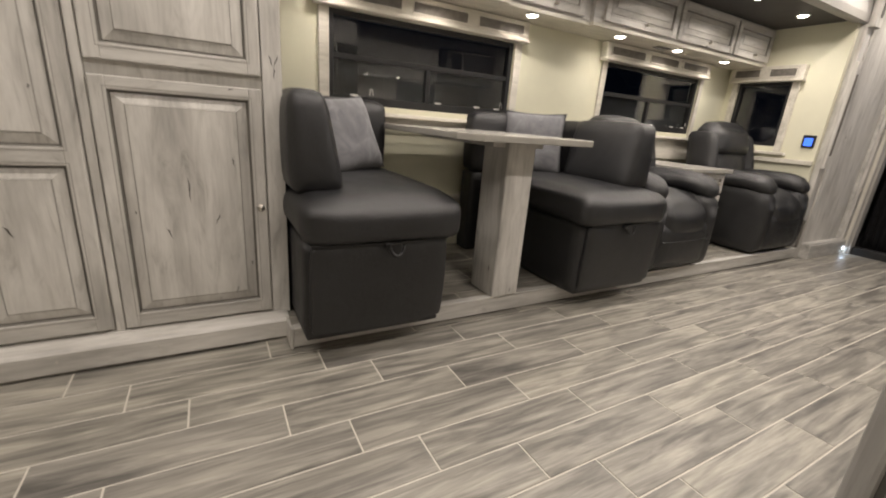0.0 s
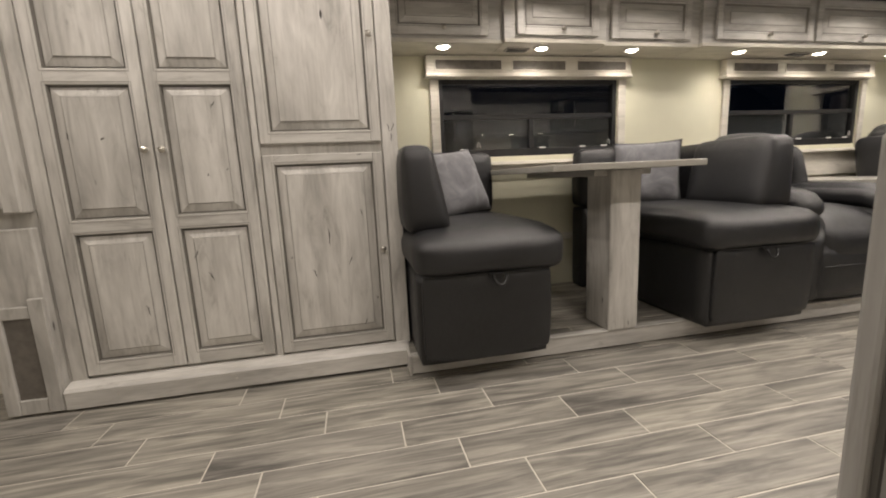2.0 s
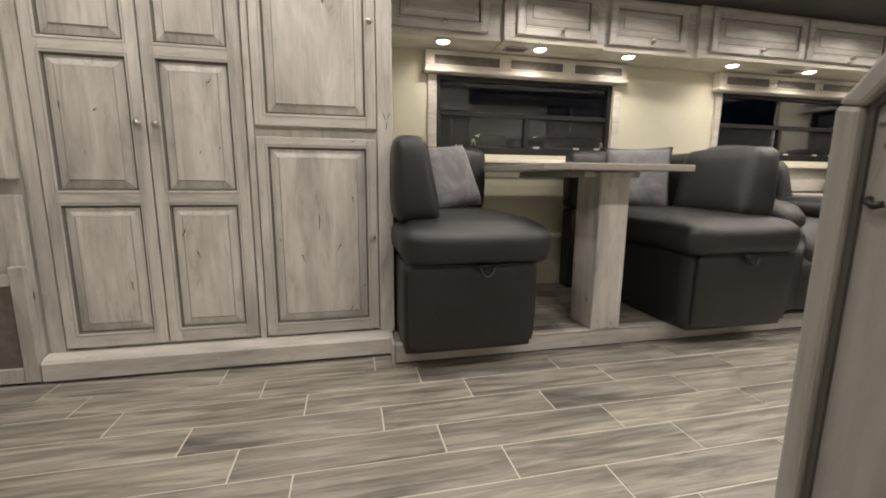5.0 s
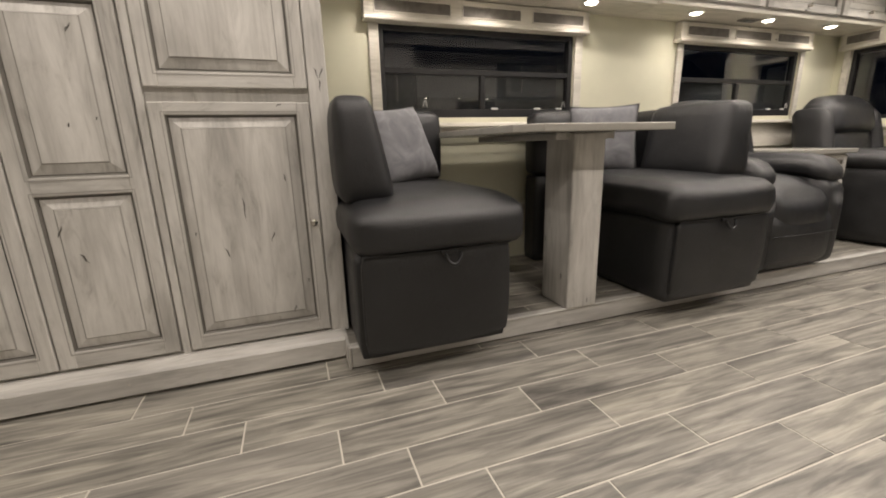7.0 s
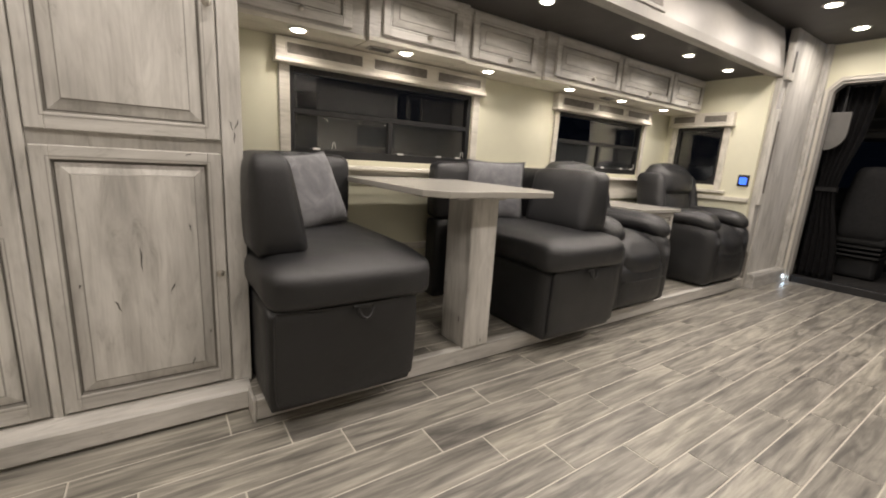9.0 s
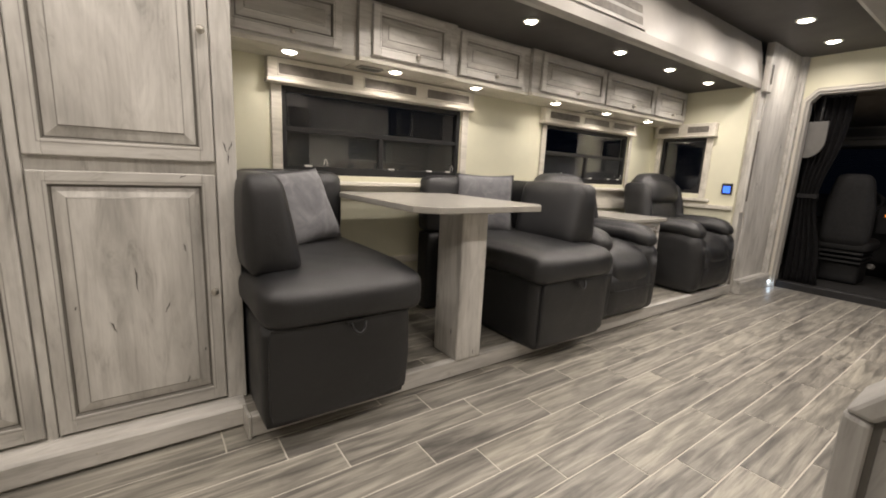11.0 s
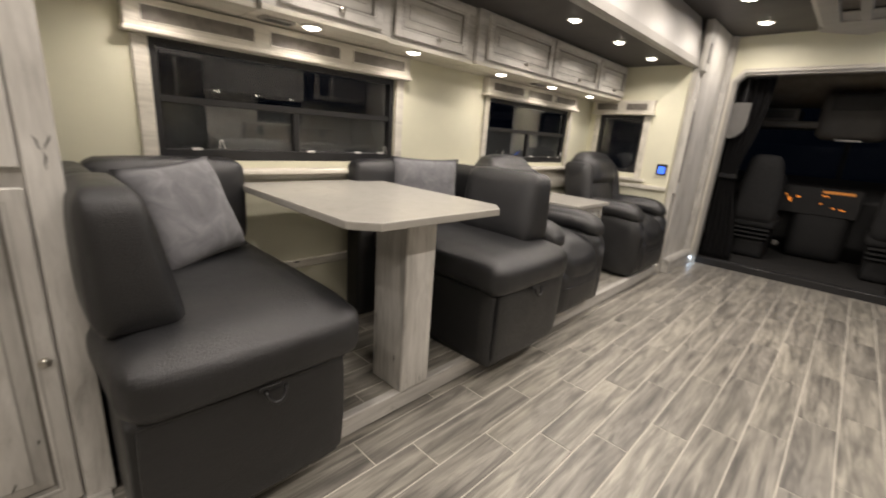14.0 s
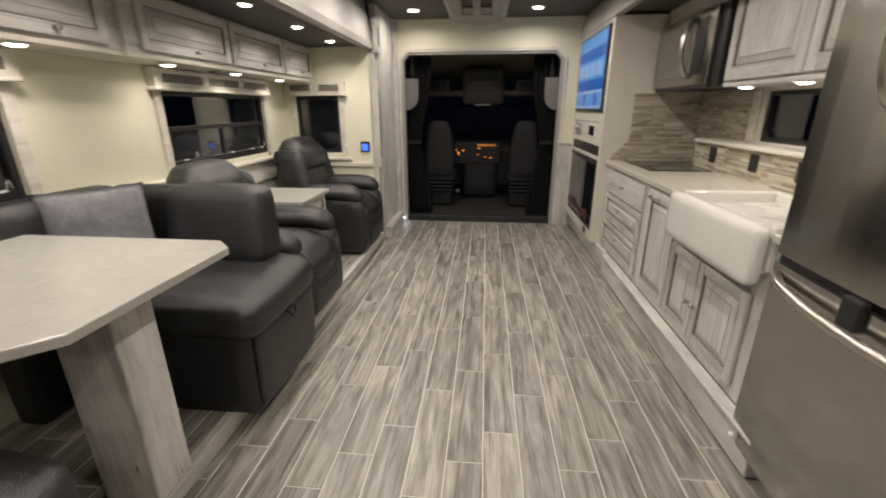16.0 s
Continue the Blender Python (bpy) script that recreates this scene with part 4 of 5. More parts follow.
for x in (0.85, 3.0):
    v = thing("ceiling_puck_vent", x, 0.77, 1.662, "dark oval vent under the overhead cabinet", "vent", "cabinet vents")
    part("rim", boxes((x - 0.075, x + 0.075, 0.735, 0.805, 1.652, 1.6615), bevel=0.004), M_DUCT, v)
    part("slot", boxes((x - 0.06, x + 0.06, 0.745, 0.795, 1.6495, 1.6519)), M_BLACK, v)
# cool step light at the baseboard corner
sl = thing("step_light", BULK - 0.05, -0.08, 0.03, "tiny lit cool white step light in the baseboard", "step light")
part("lens", lathe(((0.016, 0.0), (0.016, 0.004), (0.006, 0.006)), (BULK - 0.045, -0.0755, 0.055), (0, -1, 0), 12), M_COOL, sl)
d = bpy.data.lights.new("step_glow", "AREA")
d.shape, d.size, d.energy, d.color = "DISK", 0.03, 0.07, (0.55, 0.75, 1.0)
o = new("lamp", d)
o.parent = sl
o.matrix_local = Matrix.Translation((0.005, -0.012, 0.03)) @ Euler((radians(-50), 0, 0)).to_matrix().to_4x4()

# fascia vent grille
fv = thing("fascia_vent", 2.0, 0.03, 2.05, "long grey vent grille set in the slide-out fascia", "vent")
part("frame", turned(boxes((1.52, 2.42, -0.006, 0.004, -0.085, 0.085), bevel=0.003), pose(0, 0.03, 2.115, -9.0)), M_COVER, fv)
for k in (-1, 1):
    part("slot", turned(boxes((1.56, 2.38, -0.0085, -0.0062, k * 0.036 - 0.024, k * 0.036 + 0.024)), pose(0, 0.03, 2.115, -9.0)), M_VENT, fv, "dark mesh slot")

# ceiling air duct
du = thing("ceiling_duct", 4.0, -0.99, CEIL, "grey plastic ceiling air duct with lattice openings and a pointed nose", "air duct")
ROWS_X = ((2.2, 2.92), (3.02, 3.74), (3.9, 4.74))
for s_ in (1, -1):
    rail = [(-0.99 + s_ * d, z) for d, z in ((0.31, CEIL - 0.001), (0.3, 2.335), (0.255, 2.3), (0.15, 2.3), (0.145, 2.308), (0.145, CEIL - 0.001))]
    part("side_rail", prism(rail, "x", 2.1, 4.93, 0.003), M_DUCT, du)
part("centre_bar", boxes((2.1, 4.76, -1.022, -0.958, 2.302, CEIL - 0.012), bevel=0.004), M_DUCT, du)
for a, b in ((2.1, 2.2), (2.92, 3.02), (3.74, 3.9)):
    for y0 in (-0.957, -1.134):
        part("cross_bar", boxes((a, b, y0, y0 + 0.111, 2.303, CEIL - 0.012), bevel=0.003), M_DUCT, du)
part("nose", prism(((4.74, -0.846), (4.931, -0.69), (5.03, -0.7), (5.27, -0.99), (5.03, -1.28), (4.931, -1.29), (4.74, -1.134)), "z", 2.301, CEIL - 0.001, 0.004), M_DUCT, du)
for a, b in ROWS_X:
    for y0 in (-0.957, -1.134):
        part("grille_opening", boxes((a, b, y0, y0 + 0.111, CEIL - 0.03, CEIL - 0.024)), M_VENT, du, "dark mesh at the back of the opening")
for y0, y1 in ((-0.957, -0.848), (-1.132, -1.023)):
    part("deflector", prism(((4.55, 2.33), (4.738, 2.315), (4.738, 2.322), (4.55, 2.337)), "y", y0, y1), M_DUCT, du)

# ---- recliners and side cabinet ----


def recliner(x0, x1, front, label, drop=0.0, edge=0.52):
    """drop: how far the head pad stands lower, on a further reclined back; edge: where the back begins, in arm widths."""
    w = x1 - x0
    r = thing("recliner", (x0 + x1) / 2, 0.35, PLAT, label, "recliner", "recliners")
    aw = w * 0.22
    part("base", soft(x0 + 0.02, x1 - 0.02, front + 0.06, 0.78, PLAT + 0.005, 0.45, 0.03, 0.0, 6), M_LEATHER, r)

    def roll(p):
        if p.y < front + 0.25:
            p.z -= 0.07 * ((front + 0.25 - p.y) / 0.25) ** 2
        return p
    part("seat_cushion", soft(x0 + aw * 0.8, x1 - aw * 0.8, front - 0.01, 0.62, 0.42, 0.62, 0.07, 0.03, 10, roll), M_LEATHER, r)
    part("footrest", soft(x0 + aw * 0.55, x1 - aw * 0.55, front - 0.02, front + 0.12, PLAT + 0.05, 0.44, 0.05, 0.02, 8), M_LEATHER, r)
    part("footrest_seam", tube([(x0 + aw * 0.7 + (w - aw * 1.4) * t, front - 0.03 - 0.012 * math.sin(math.pi * t), 0.33) for t in (0, 0.2, 0.4, 0.6, 0.8, 1)], 0.004, 6), M_BLACK, r)
    for s, a, b in ((-1, x0, x0 + aw), (1, x1 - aw, x1)):
        def arm(p, s=s):
            if p.z > 0.55 and p.y < front + 0.2:
                p.z -= 0.05 * ((front + 0.2 - p.y) / 0.2) ** 2
            if p.z < 0.5:
                p.x += s * 0.012 * (0.5 - p.z)
            return p
        part("arm", soft(a, b, front - 0.005, 0.66, PLAT + 0.02, 0.65, 0.06, 0.012, 9, arm), M_LEATHER, r)
        part("arm_pad", soft(a - 0.012, b + 0.02, front + 0.03, 0.57, 0.615, 0.745, 0.062, 0.016, 9, arm), M_LEATHER, r)

    def tip(p):
        k = max(0.0, (p.z - 0.5) / 0.6)
        p.y += 0.13 * k
        c = (x0 + x1) / 2
        p.x = c + (p.x - c) * (1 - 0.14 * max(0.0, k - 0.45))
        return p
    part("backrest", soft(x0 + aw * edge, x1 - aw * edge, 0.46, 0.66, 0.5, 0.94 - drop, 0.07, 0.035, 10, tip), M_LEATHER, r)
    part("head_pad", soft(x0 + aw * edge, x1 - aw * edge, 0.42, 0.66, 0.845 - drop, 1.125 - drop, 0.09, 0.035, 10, tip), M_LEATHER, r)
    for a, b in ((x0 + aw * 0.08, x0 + aw * 0.66), (x1 - aw * 0.66, x1 - aw * 0.08)):
        part("back_wing", soft(a, b, 0.42, 0.68, 0.6, 1.05 - drop, 0.05, 0.01, 7, tip), M_LEATHER, r)
    part("side_lever", boxes((x1 + 0.012, x1 + 0.016, 0.2, 0.24, 0.45, 0.56), bevel=0.0015), M_BLACK, r)
    return r


recliner(2.13, 2.86, -0.06, "black leather recliner armchair beside the dinette bench", 0.05, 0.6)
recliner(3.6, 4.335, -0.02, "black leather recliner armchair under the small window")
sc = thing("side_cabinet", 3.14, 0.5, PLAT, "grey-washed cabinet with pale quartz top between the recliners", "side table")
part("body", boxes((2.885, 3.4, 0.26, 0.84, PLAT + 0.002, 0.74)), M_WOOD, sc)
part("top", boxes((2.865, 3.42, 0.2, 0.86, 0.7405, 0.77), bevel=0.004, seg=2), M_QUARTZ, sc)
SD = ("y", 0.26, -1)
d = panel_door(sc, SD, 2.895, 3.39, 0.575, 0.73, ((0.61, 0.695),), 0.04, "drawer")
knob(d, SD, 3.3, 0.655)
d = panel_door(sc, SD, 2.895, 3.39, 0.12, 0.56, ((0.18, 0.5),), 0.055)
knob(d, SD, 3.35, 0.46)

# ---- kitchen slide-out ----
KB = -2.95
KWIN = (2.42, 3.1, 1.2, 1.52)
wall_y("wall_kitchen", KB - 0.08, KB, 0.5, 5.29, 0.0, 2.3, (KWIN,), M_HALL, "pale kitchen wall with a small window")
window("window_4", ("y", KB, 1), *KWIN, "small black-framed night window over the sink", 0.05, False)
solid("window_trim", boxes((3.148, 3.22, KB + 0.0015, KB + 0.024, 1.192, 1.53), (2.36, 2.41, KB + 0.0015, KB + 0.024, 1.192, 1.53), bevel=0.003), M_CREAMWOOD, "pale washed casing beside the sink window", "trim")
solid("kitchen_soffit", boxes((0.4, 3.968, KB, -2.21, 2.16, 2.2)), M_CEIL, "charcoal ceiling of the kitchen slide-out", "ceiling")
solid("kitchen_fascia", prism(((-2.14, 2.14), (-2.2, 2.14), (-2.2, CEIL - 0.002), (-2.18, CEIL - 0.002), (-2.15, 2.3)), "x", 0.4, 5.29), M_COVER, "satin grey fascia along the kitchen slide-out ceiling", "trim")
kv = thing("kitchen_vent", 3.3, -2.14, 2.16, "grey vent grille in the kitchen fascia", "vent")
part("frame", boxes((3.0, 3.75, -2.1405, -2.132, 2.175, 2.275), bevel=0.003), M_COVER, kv)
part("slot", boxes((3.04, 3.71, -2.1318, -2.13, 2.195, 2.255)), M_VENT, kv, "dark mesh slot")
kp = thing("kitchen_plinth", 2.5, -2.2, 0.0, "grey-washed wood plinth with a ledge under the kitchen units", "trim", kind="structure")
part("kick_board", boxes((1.4, 3.61, -2.23, -2.175, 0.012, 0.165), bevel=0.003), M_WOODX, kp)
part("ledge", boxes((1.4, 3.61, -2.235, -2.166, 0.1655, 0.182), bevel=0.004), M_WOODX, kp)
part("front_kick_board", boxes((3.612, 5.29, -2.25, -2.205, 0.005, 0.16), bevel=0.003), M_WOODX, kp)
part("front_ledge", boxes((3.612, 5.29, -2.25, -2.196, 0.1605, 0.178), bevel=0.004), M_WOODX, kp)
part("glide", lathe(((0.012, 0), (0.012, 0.012), (0.006, 0.016)), (1.5, -2.165, 0.13), (0, 1, 0), 10), M_CHROMEWHITE, kp, "white roller button")
# set-back dark strip, coloured as the shade below the kick board
part("gap", boxes((1.4, 3.61, -2.23, -2.19, 0.0, 0.011)), M_GLAZE, kp, "dark strip coloured as the shade under the plinth")
KF = ("y", -2.235, 1)


def base_unit(x0, x1, label):
    u = thing("base_cabinet", (x0 + x1) / 2, -2.55, 0.19, label, "cabinet", "kitchen base cabinets")
    part("carcass", boxes((x0, x1, KB, -2.236, 0.183, 0.929)), M_WOOD, u)
    return u


u = base_unit(2.927, 3.966, "grey-washed kitchen base cabinet with three drawers")
flat = part("drawer", boxes((3.0, 3.86, -2.2345, -2.213, 0.715, 0.9), bevel=0.006, seg=2), M_WOODX, u, "flat-fronted top drawer")
knob(flat, KF, 3.43, 0.81)
for a, b in ((0.475, 0.7), (0.235, 0.46)):
    d = panel_door(u, KF, 3.0, 3.86, a, b, ((a + 0.045, b - 0.045),), 0.05, "drawer", grain=M_WOODX)
    knob(d, KF, 3.43, b - 0.085)
u = base_unit(2.442, 2.925, "narrow grey-washed kitchen base cabinet with one tall pull-out door")
d = panel_door(u, KF, 2.455, 2.885, 0.235, 0.905, ((0.3, 0.84),), 0.055)
part("handle", tube(((2.7, -2.213, 0.868), (2.705, -2.185, 0.866), (2.83, -2.185, 0.866), (2.835, -2.213, 0.868)), 0.007, 8), M_NICKEL, d, "brushed nickel bar handle")
u = base_unit(1.55, 2.44, "grey-washed sink base cabinet with two raised-panel doors")
d = panel_door(u, KF, 2.105, 2.43, 0.235, 0.68, ((0.29, 0.625),), 0.05)
knob(d, KF, 2.13, 0.44)
d = panel_door(u, KF, 1.69, 2.095, 0.235, 0.68, ((0.29, 0.625),), 0.05)
knob(d, KF, 2.07, 0.44)
# worktop with a cut for the sink
wt = solid("worktop", boxes((2.425, 3.966, KB + 0.001, -2.205, 0.93, 0.965), (1.552, 1.628, KB + 0.001, -2.205, 0.93, 0.965), (1.6285, 2.4245, KB + 0.001, -2.718, 0.93, 0.9645), bevel=0.003), M_WORKTOP, "cream quartz kitchen worktop", "worktop", "thing")
sk = thing("farmhouse_sink", 2.03, -2.4, 0.77, "white fireclay farmhouse sink with a deep rounded apron", "sink")
part("apron", soft(1.63, 2.423, -2.215, -2.135, 0.735, 0.985, 0.034, 0.004, 9), M_WHITE, sk)
part("rim", boxes((1.63, 1.67, -2.715, -2.216, 0.8, 0.985), (2.383, 2.423, -2.715, -2.216, 0.8, 0.985), (1.67, 2.383, -2.715, -2.675, 0.8, 0.985), bevel=0.008, seg=2), M_WHITE, sk)
part("basin_floor", boxes((1.65, 2.4, -2.7, -2.2, 0.79, 0.81)), M_WHITE, sk)
part("drain", lathe(((0.04, 0), (0.04, 0.003), (0.025, 0.002)), (2.03, -2.45, 0.81), (0, 0, 1), 16), M_NICKEL, sk)
hb = thing("cooktop", 3.62, -2.64, 0.966, "black ceramic glass cooktop set flush in the worktop", "cooktop")
part("glass", boxes((3.29, 3.905, -2.9, -2.345, 0.9655, 0.971), bevel=0.002), M_DARKGLASS, hb)
for x, y, r in ((3.46, -2.52, 0.085), (3.74, -2.52, 0.07), (3.46, -2.77, 0.07), (3.74, -2.77, 0.085)):
    part("burner_ring", tube([(x + r * math.cos(k * math.tau / 24), y + r * math.sin(k * math.tau / 24), 0.9712) for k in range(24)], 0.0012, 4, True), M_DUCT, hb)
# ledge shelf with sockets
sh = thing("window_shelf", 2.9, -2.85, 1.17, "pale wooden ledge shelf under the sink window with sockets below", "shelf")
part("board", boxes((2.2, 3.6, KB + 0.009, -2.765, 1.162, 1.188), bevel=0.004), M_CREAMWOOD, sh)
part("upstand", boxes((2.2, 3.6, KB + 0.022, -2.8, 0.966, 1.161), bevel=0.003), M_QUARTZ, sh)
for x in (3.33, 2.83, 2.4):
    part("socket", boxes((x - 0.045, x + 0.045, -2.7925, -2.787, 1.03, 1.14), bevel=0.003), M_BLACK, sh, "black power socket")


def mosaic(side, u0, u1, v0, v1, chamfer=0.0, label="tan and grey glass stick mosaic backsplash behind the cooktop"):
    """Thin glass sticks in staggered courses; chamfer: how far the upper courses stop short of u1, with a slanting step below."""
    top_end = u1
    rnd = random.Random(4)
    verts, faces = [], []
    v = v0
    while v < v1 - 0.006:
        h = rnd.choice((0.011, 0.011, 0.017, 0.023))
        u = u0 - rnd.random() * 0.1
        u1 = top_end - min(chamfer, max(0.0, v - v0 - 0.02))
        while u < u1:
            L = rnd.choice((0.07, 0.11, 0.15, 0.2))
            a, b, c, d = max(u, u0), min(u + L - 0.0015, u1), v, min(v + h - 0.0015, v1)
            dep = 0.004 + rnd.random() * 0.003
            if b - a > 0.004:
                n = len(verts)
                verts += [face_map(side, p, q, r) for r in (0.0005, dep) for p, q in ((a, c), (b, c), (b, d), (a, d))]
                faces += [(n + 4, n + 5, n + 6, n + 7)] + [(n + k, n + (k + 1) % 4, n + 4 + (k + 1) % 4, n + 4 + k) for k in range(4)]
            u += L
        v += h
    me = bpy.data.meshes.new("backsplash")
    me.from_pydata(verts, [], faces)
    me.materials.append(M_MOSAIC)
    ob = new("backsplash", me)
    return tagged(ob, label, "backsplash", kind="stuff")


mosaic(("y", KB, 1), 3.222, 3.966, 0.966, 1.538)
mosaic(("x", 3.968, -1), KB + 0.006, -2.238, 0.966, 1.538, 0.145)

mosaic(("y", -2.8, 1), 2.2, 3.6, 0.966, 1.161, 0.0, "low strip of glass stick mosaic between worktop and shelf")

# microwave
mw = thing("microwave", 3.47, -2.72, 1.58, "stainless over-range microwave with smoky glass door and curved handle", "microwave")
part("body", boxes((2.96, 3.955, KB + 0.002, -2.54, 1.545, 2.03), bevel=0.004), M_BLACK, mw)
d = part("door", boxes((3.05, 3.95, -2.5395, -2.512, 1.562, 2.026), bevel=0.005), M_STEEL, mw)
part("door_glass", boxes((3.36, 3.905, -2.5115, -2.509, 1.625, 1.975), bevel=0.001), M_SMOKEGLASS, d, "smoky dark glass")
part("control_strip", boxes((3.14, 3.3, -2.5115, -2.5085, 1.625, 1.975), bevel=0.001), M_BLACK, d, "black control panel behind the handle")
part("handle", tube([(3.315 - 0.02 * math.sin(math.pi * t), -2.508 + 0.075 * math.sin(math.pi * t) ** 0.7, 1.615 + 0.37 * t) for t in [k / 14 for k in range(15)]], 0.016, 10), M_NICKEL, d, "curved brushed steel handle")
part("lower_trim", boxes((3.06, 3.94, -2.5115, -2.508, 1.57, 1.6), bevel=0.001), M_STEEL, d)
part("base_vent", boxes((3.05, 3.9, -2.5395, -2.52, 1.546, 1.56)), M_BLACK, mw)
UF = ("y", -2.57, 1)
c = thing("wall_cabinet", 2.28, -2.75, 1.56, "grey-washed kitchen wall cabinet with two raised-panel doors", "cabinet")
part("carcass", boxes((1.56, 2.93, KB + 0.002, -2.571, 1.56, 2.158)), M_WOOD, c)
part("bottom_panel", boxes((1.56, 2.93, KB + 0.002, -2.565, 1.538, 1.5595), bevel=0.002), M_WOODX, c)
panel_door(c, UF, 2.235, 2.905, 1.57, 2.145, ((1.645, 2.07),), 0.07)
panel_door(c, UF, 1.58, 2.225, 1.57, 2.145, ((1.645, 2.07),), 0.07)
c = thing("wall_cabinet", 3.47, -2.75, 2.03, "shallow grey-washed cabinet over the microwave", "cabinet")
part("carcass", boxes((2.935, 3.966, KB + 0.002, -2.571, 2.032, 2.158)), M_WOODX, c)
kl = None
data = lamp("kitchen_spot", KITCHEN_W, 0.045)
for x in (1.82, 2.3, 2.78):
    if kl is None:
        kl = downlight(x, -2.62, 1.5375, data, 0.042, "small lit puck light under the kitchen wall cabinet", "kitchen puck lights")
    else:
        copy_thing(kl, pose(x, -2.62, 1.5375))

# ---- entertainment tower ----
TF = -2.165
tw = thing("entertainment_tower", 4.63, -2.5, 0.18, "pale grey built-in media tower beside the cab opening", "media cabinet")
part("carcass", boxes((3.97, 5.288, KB, TF, 0.18, 2.138)), M_TOWER, tw)
for a, b, z0, z1 in ((3.97, 4.04, 0.18, 2.138), (5.22, 5.288, 0.18, 2.138)):
    part("stile", boxes((a, b, TF, TF + 0.018, z0, z1), bevel=0.003), M_TOWER, tw)
for z0, z1 in ((0.18, 0.27), (0.95, 0.985), (1.08, 1.12), (1.29, 1.37), (2.11, 2.138)):
    part("rail", boxes((4.042, 5.218, TF, TF + 0.016, z0, z1), bevel=0.003), M_TOWER, tw)
part("device_panel", boxes((4.042, 5.218, TF + 0.001, TF + 0.01, 1.12, 1.29)), M_TOWER, tw)
part("socket", boxes((4.2, 4.32, TF + 0.0165, TF + 0.022, 0.2, 0.26), bevel=0.002), M_BLACK, tw, "black socket plate")
tv = thing("television", 4.63, TF + 0.02, 1.4, "flat wall television showing a blue menu screen", "television")
part("bezel", boxes((4.08, 5.2, TF + 0.002, TF + 0.03, 1.385, 2.1), bevel=0.006), M_BLACK, tv)
rows_tv = ((1.41, 1.58, M_TVC), (1.58, 1.68, M_TVB), (1.68, 1.86, M_TVA), (1.86, 1.96, M_TVB), (1.96, 2.08, M_TVA))
for z0, z1, m_ in rows_tv:
    part("screen_band", boxes((4.1, 5.18, TF + 0.0302, TF + 0.032, z0, z1)), m_, tv, "lit blue menu band")
for k in range(7):
    part("menu_thumbnail", boxes((4.13 + k * 0.148, 4.24 + k * 0.148, TF + 0.0322, TF + 0.034, 1.44, 1.55)), (M_TVA, M_TVB)[k % 3 == 1], tv, "small lit thumbnail")
for k in range(4):
    part("menu_tile", boxes((4.16 + k * 0.25, 4.37 + k * 0.25, TF + 0.0322, TF + 0.034, 1.71, 1.83)), M_TVC, tv, "lit menu tile")
sb = thing("soundbar", 4.63, TF + 0.02, 0.99, "long dark soundbar in the media tower", "soundbar")
part("grille", boxes((4.05, 5.21, TF + 0.002, TF + 0.014, 0.988, 1.078), bevel=0.004), M_BLACK, sb)
fp = thing("electric_fireplace", 4.63, TF + 0.01, 0.28, "black glass electric fireplace with faint red embers", "fireplace")
part("frame", boxes((4.045, 5.215, TF + 0.001, TF + 0.016, 0.275, 0.945), bevel=0.003), M_BLACK, fp)
part("glass", boxes((4.085, 5.175, TF + 0.0162, TF + 0.02, 0.315, 0.905)), M_DARKGLASS, fp)
M_EMBER = glow("ember", (0.05, 0.012, 0.011), 0.1)
rnd = random.Random(7)
for k in range(9):
    x = 4.2 + k * 0.105 + rnd.random() * 0.03
    part("ember_log", soft(x, x + 0.09, TF + 0.0195, TF + 0.024, 0.33 + rnd.random() * 0.03, 0.4 + rnd.random() * 0.05, 0.002, 0.0, 2), M_EMBER, fp, "dim red ember")
sr = thing("stereo_control", 5.0, TF + 0.02, 1.16, "round knob stereo control in the media tower", "stereo")
part("plate", boxes((4.88, 5.14, TF + 0.0105, TF + 0.02, 1.145, 1.265), bevel=0.004), M_DUCT, sr)
part("dial", lathe(((0.045, 0), (0.045, 0.016), (0.036, 0.02)), (5.02, TF + 0.0205, 1.205), (0, 1, 0), 20), M_NICKEL, sr)
part("dial_window", lathe(((0.022, 0), (0.022, 0.002), (0.018, 0.003)), (5.02, TF + 0.041, 1.205), (0, 1, 0), 16), M_TVB, sr, "small blue display")
ds = thing("thermostat_display", 4.4, TF + 0.02, 1.15, "small dark display set in the media tower", "display")
part("plate", boxes((4.24, 4.54, TF + 0.0105, TF + 0.018, 1.14, 1.27), bevel=0.004), M_CHROMEWHITE, ds)
part("screen", boxes((4.28, 4.5, TF + 0.0182, TF + 0.02, 1.16, 1.25)), M_DARKGLASS, ds)

# ---- fridge ----
fr = thing("refrigerator", 1.05, -2.55, 0.0, "stainless refrigerator with bowed doors and bottom freezer drawer", "refrigerator")
FX0, FX1 = 0.58, 1.545
part("body", boxes((FX0, FX1 - 0.005, KB + 0.003, -2.235, 0.06, 1.82), bevel=0.006), M_DUCT, fr)
part("plinth", boxes((FX0 + 0.03, FX1 - 0.03, -2.9, -2.26, 0.0, 0.0595)), M_BLACK, fr)


def bow(x0, x1, z0, z1, yb, depth, amount):
    n = 12
    pts = [(x0, yb)] + [(x0 + (x1 - x0) * k / n, yb + depth + amount * (1 - ((2 * k / n) - 1) ** 2)) for k in range(n + 1)] + [(x1, yb)]
    bm = prism(pts, "z", z0, z1)
    return bm


def arc_handle(p, q, out, r, n=12):
    p, q, o = Vector(p), Vector(q), Vector(out)
    return tube([p.lerp(q, k / n) + o * (math.sin(math.pi * k / n) ** 0.55) for k in range(n + 1)], r, 10)


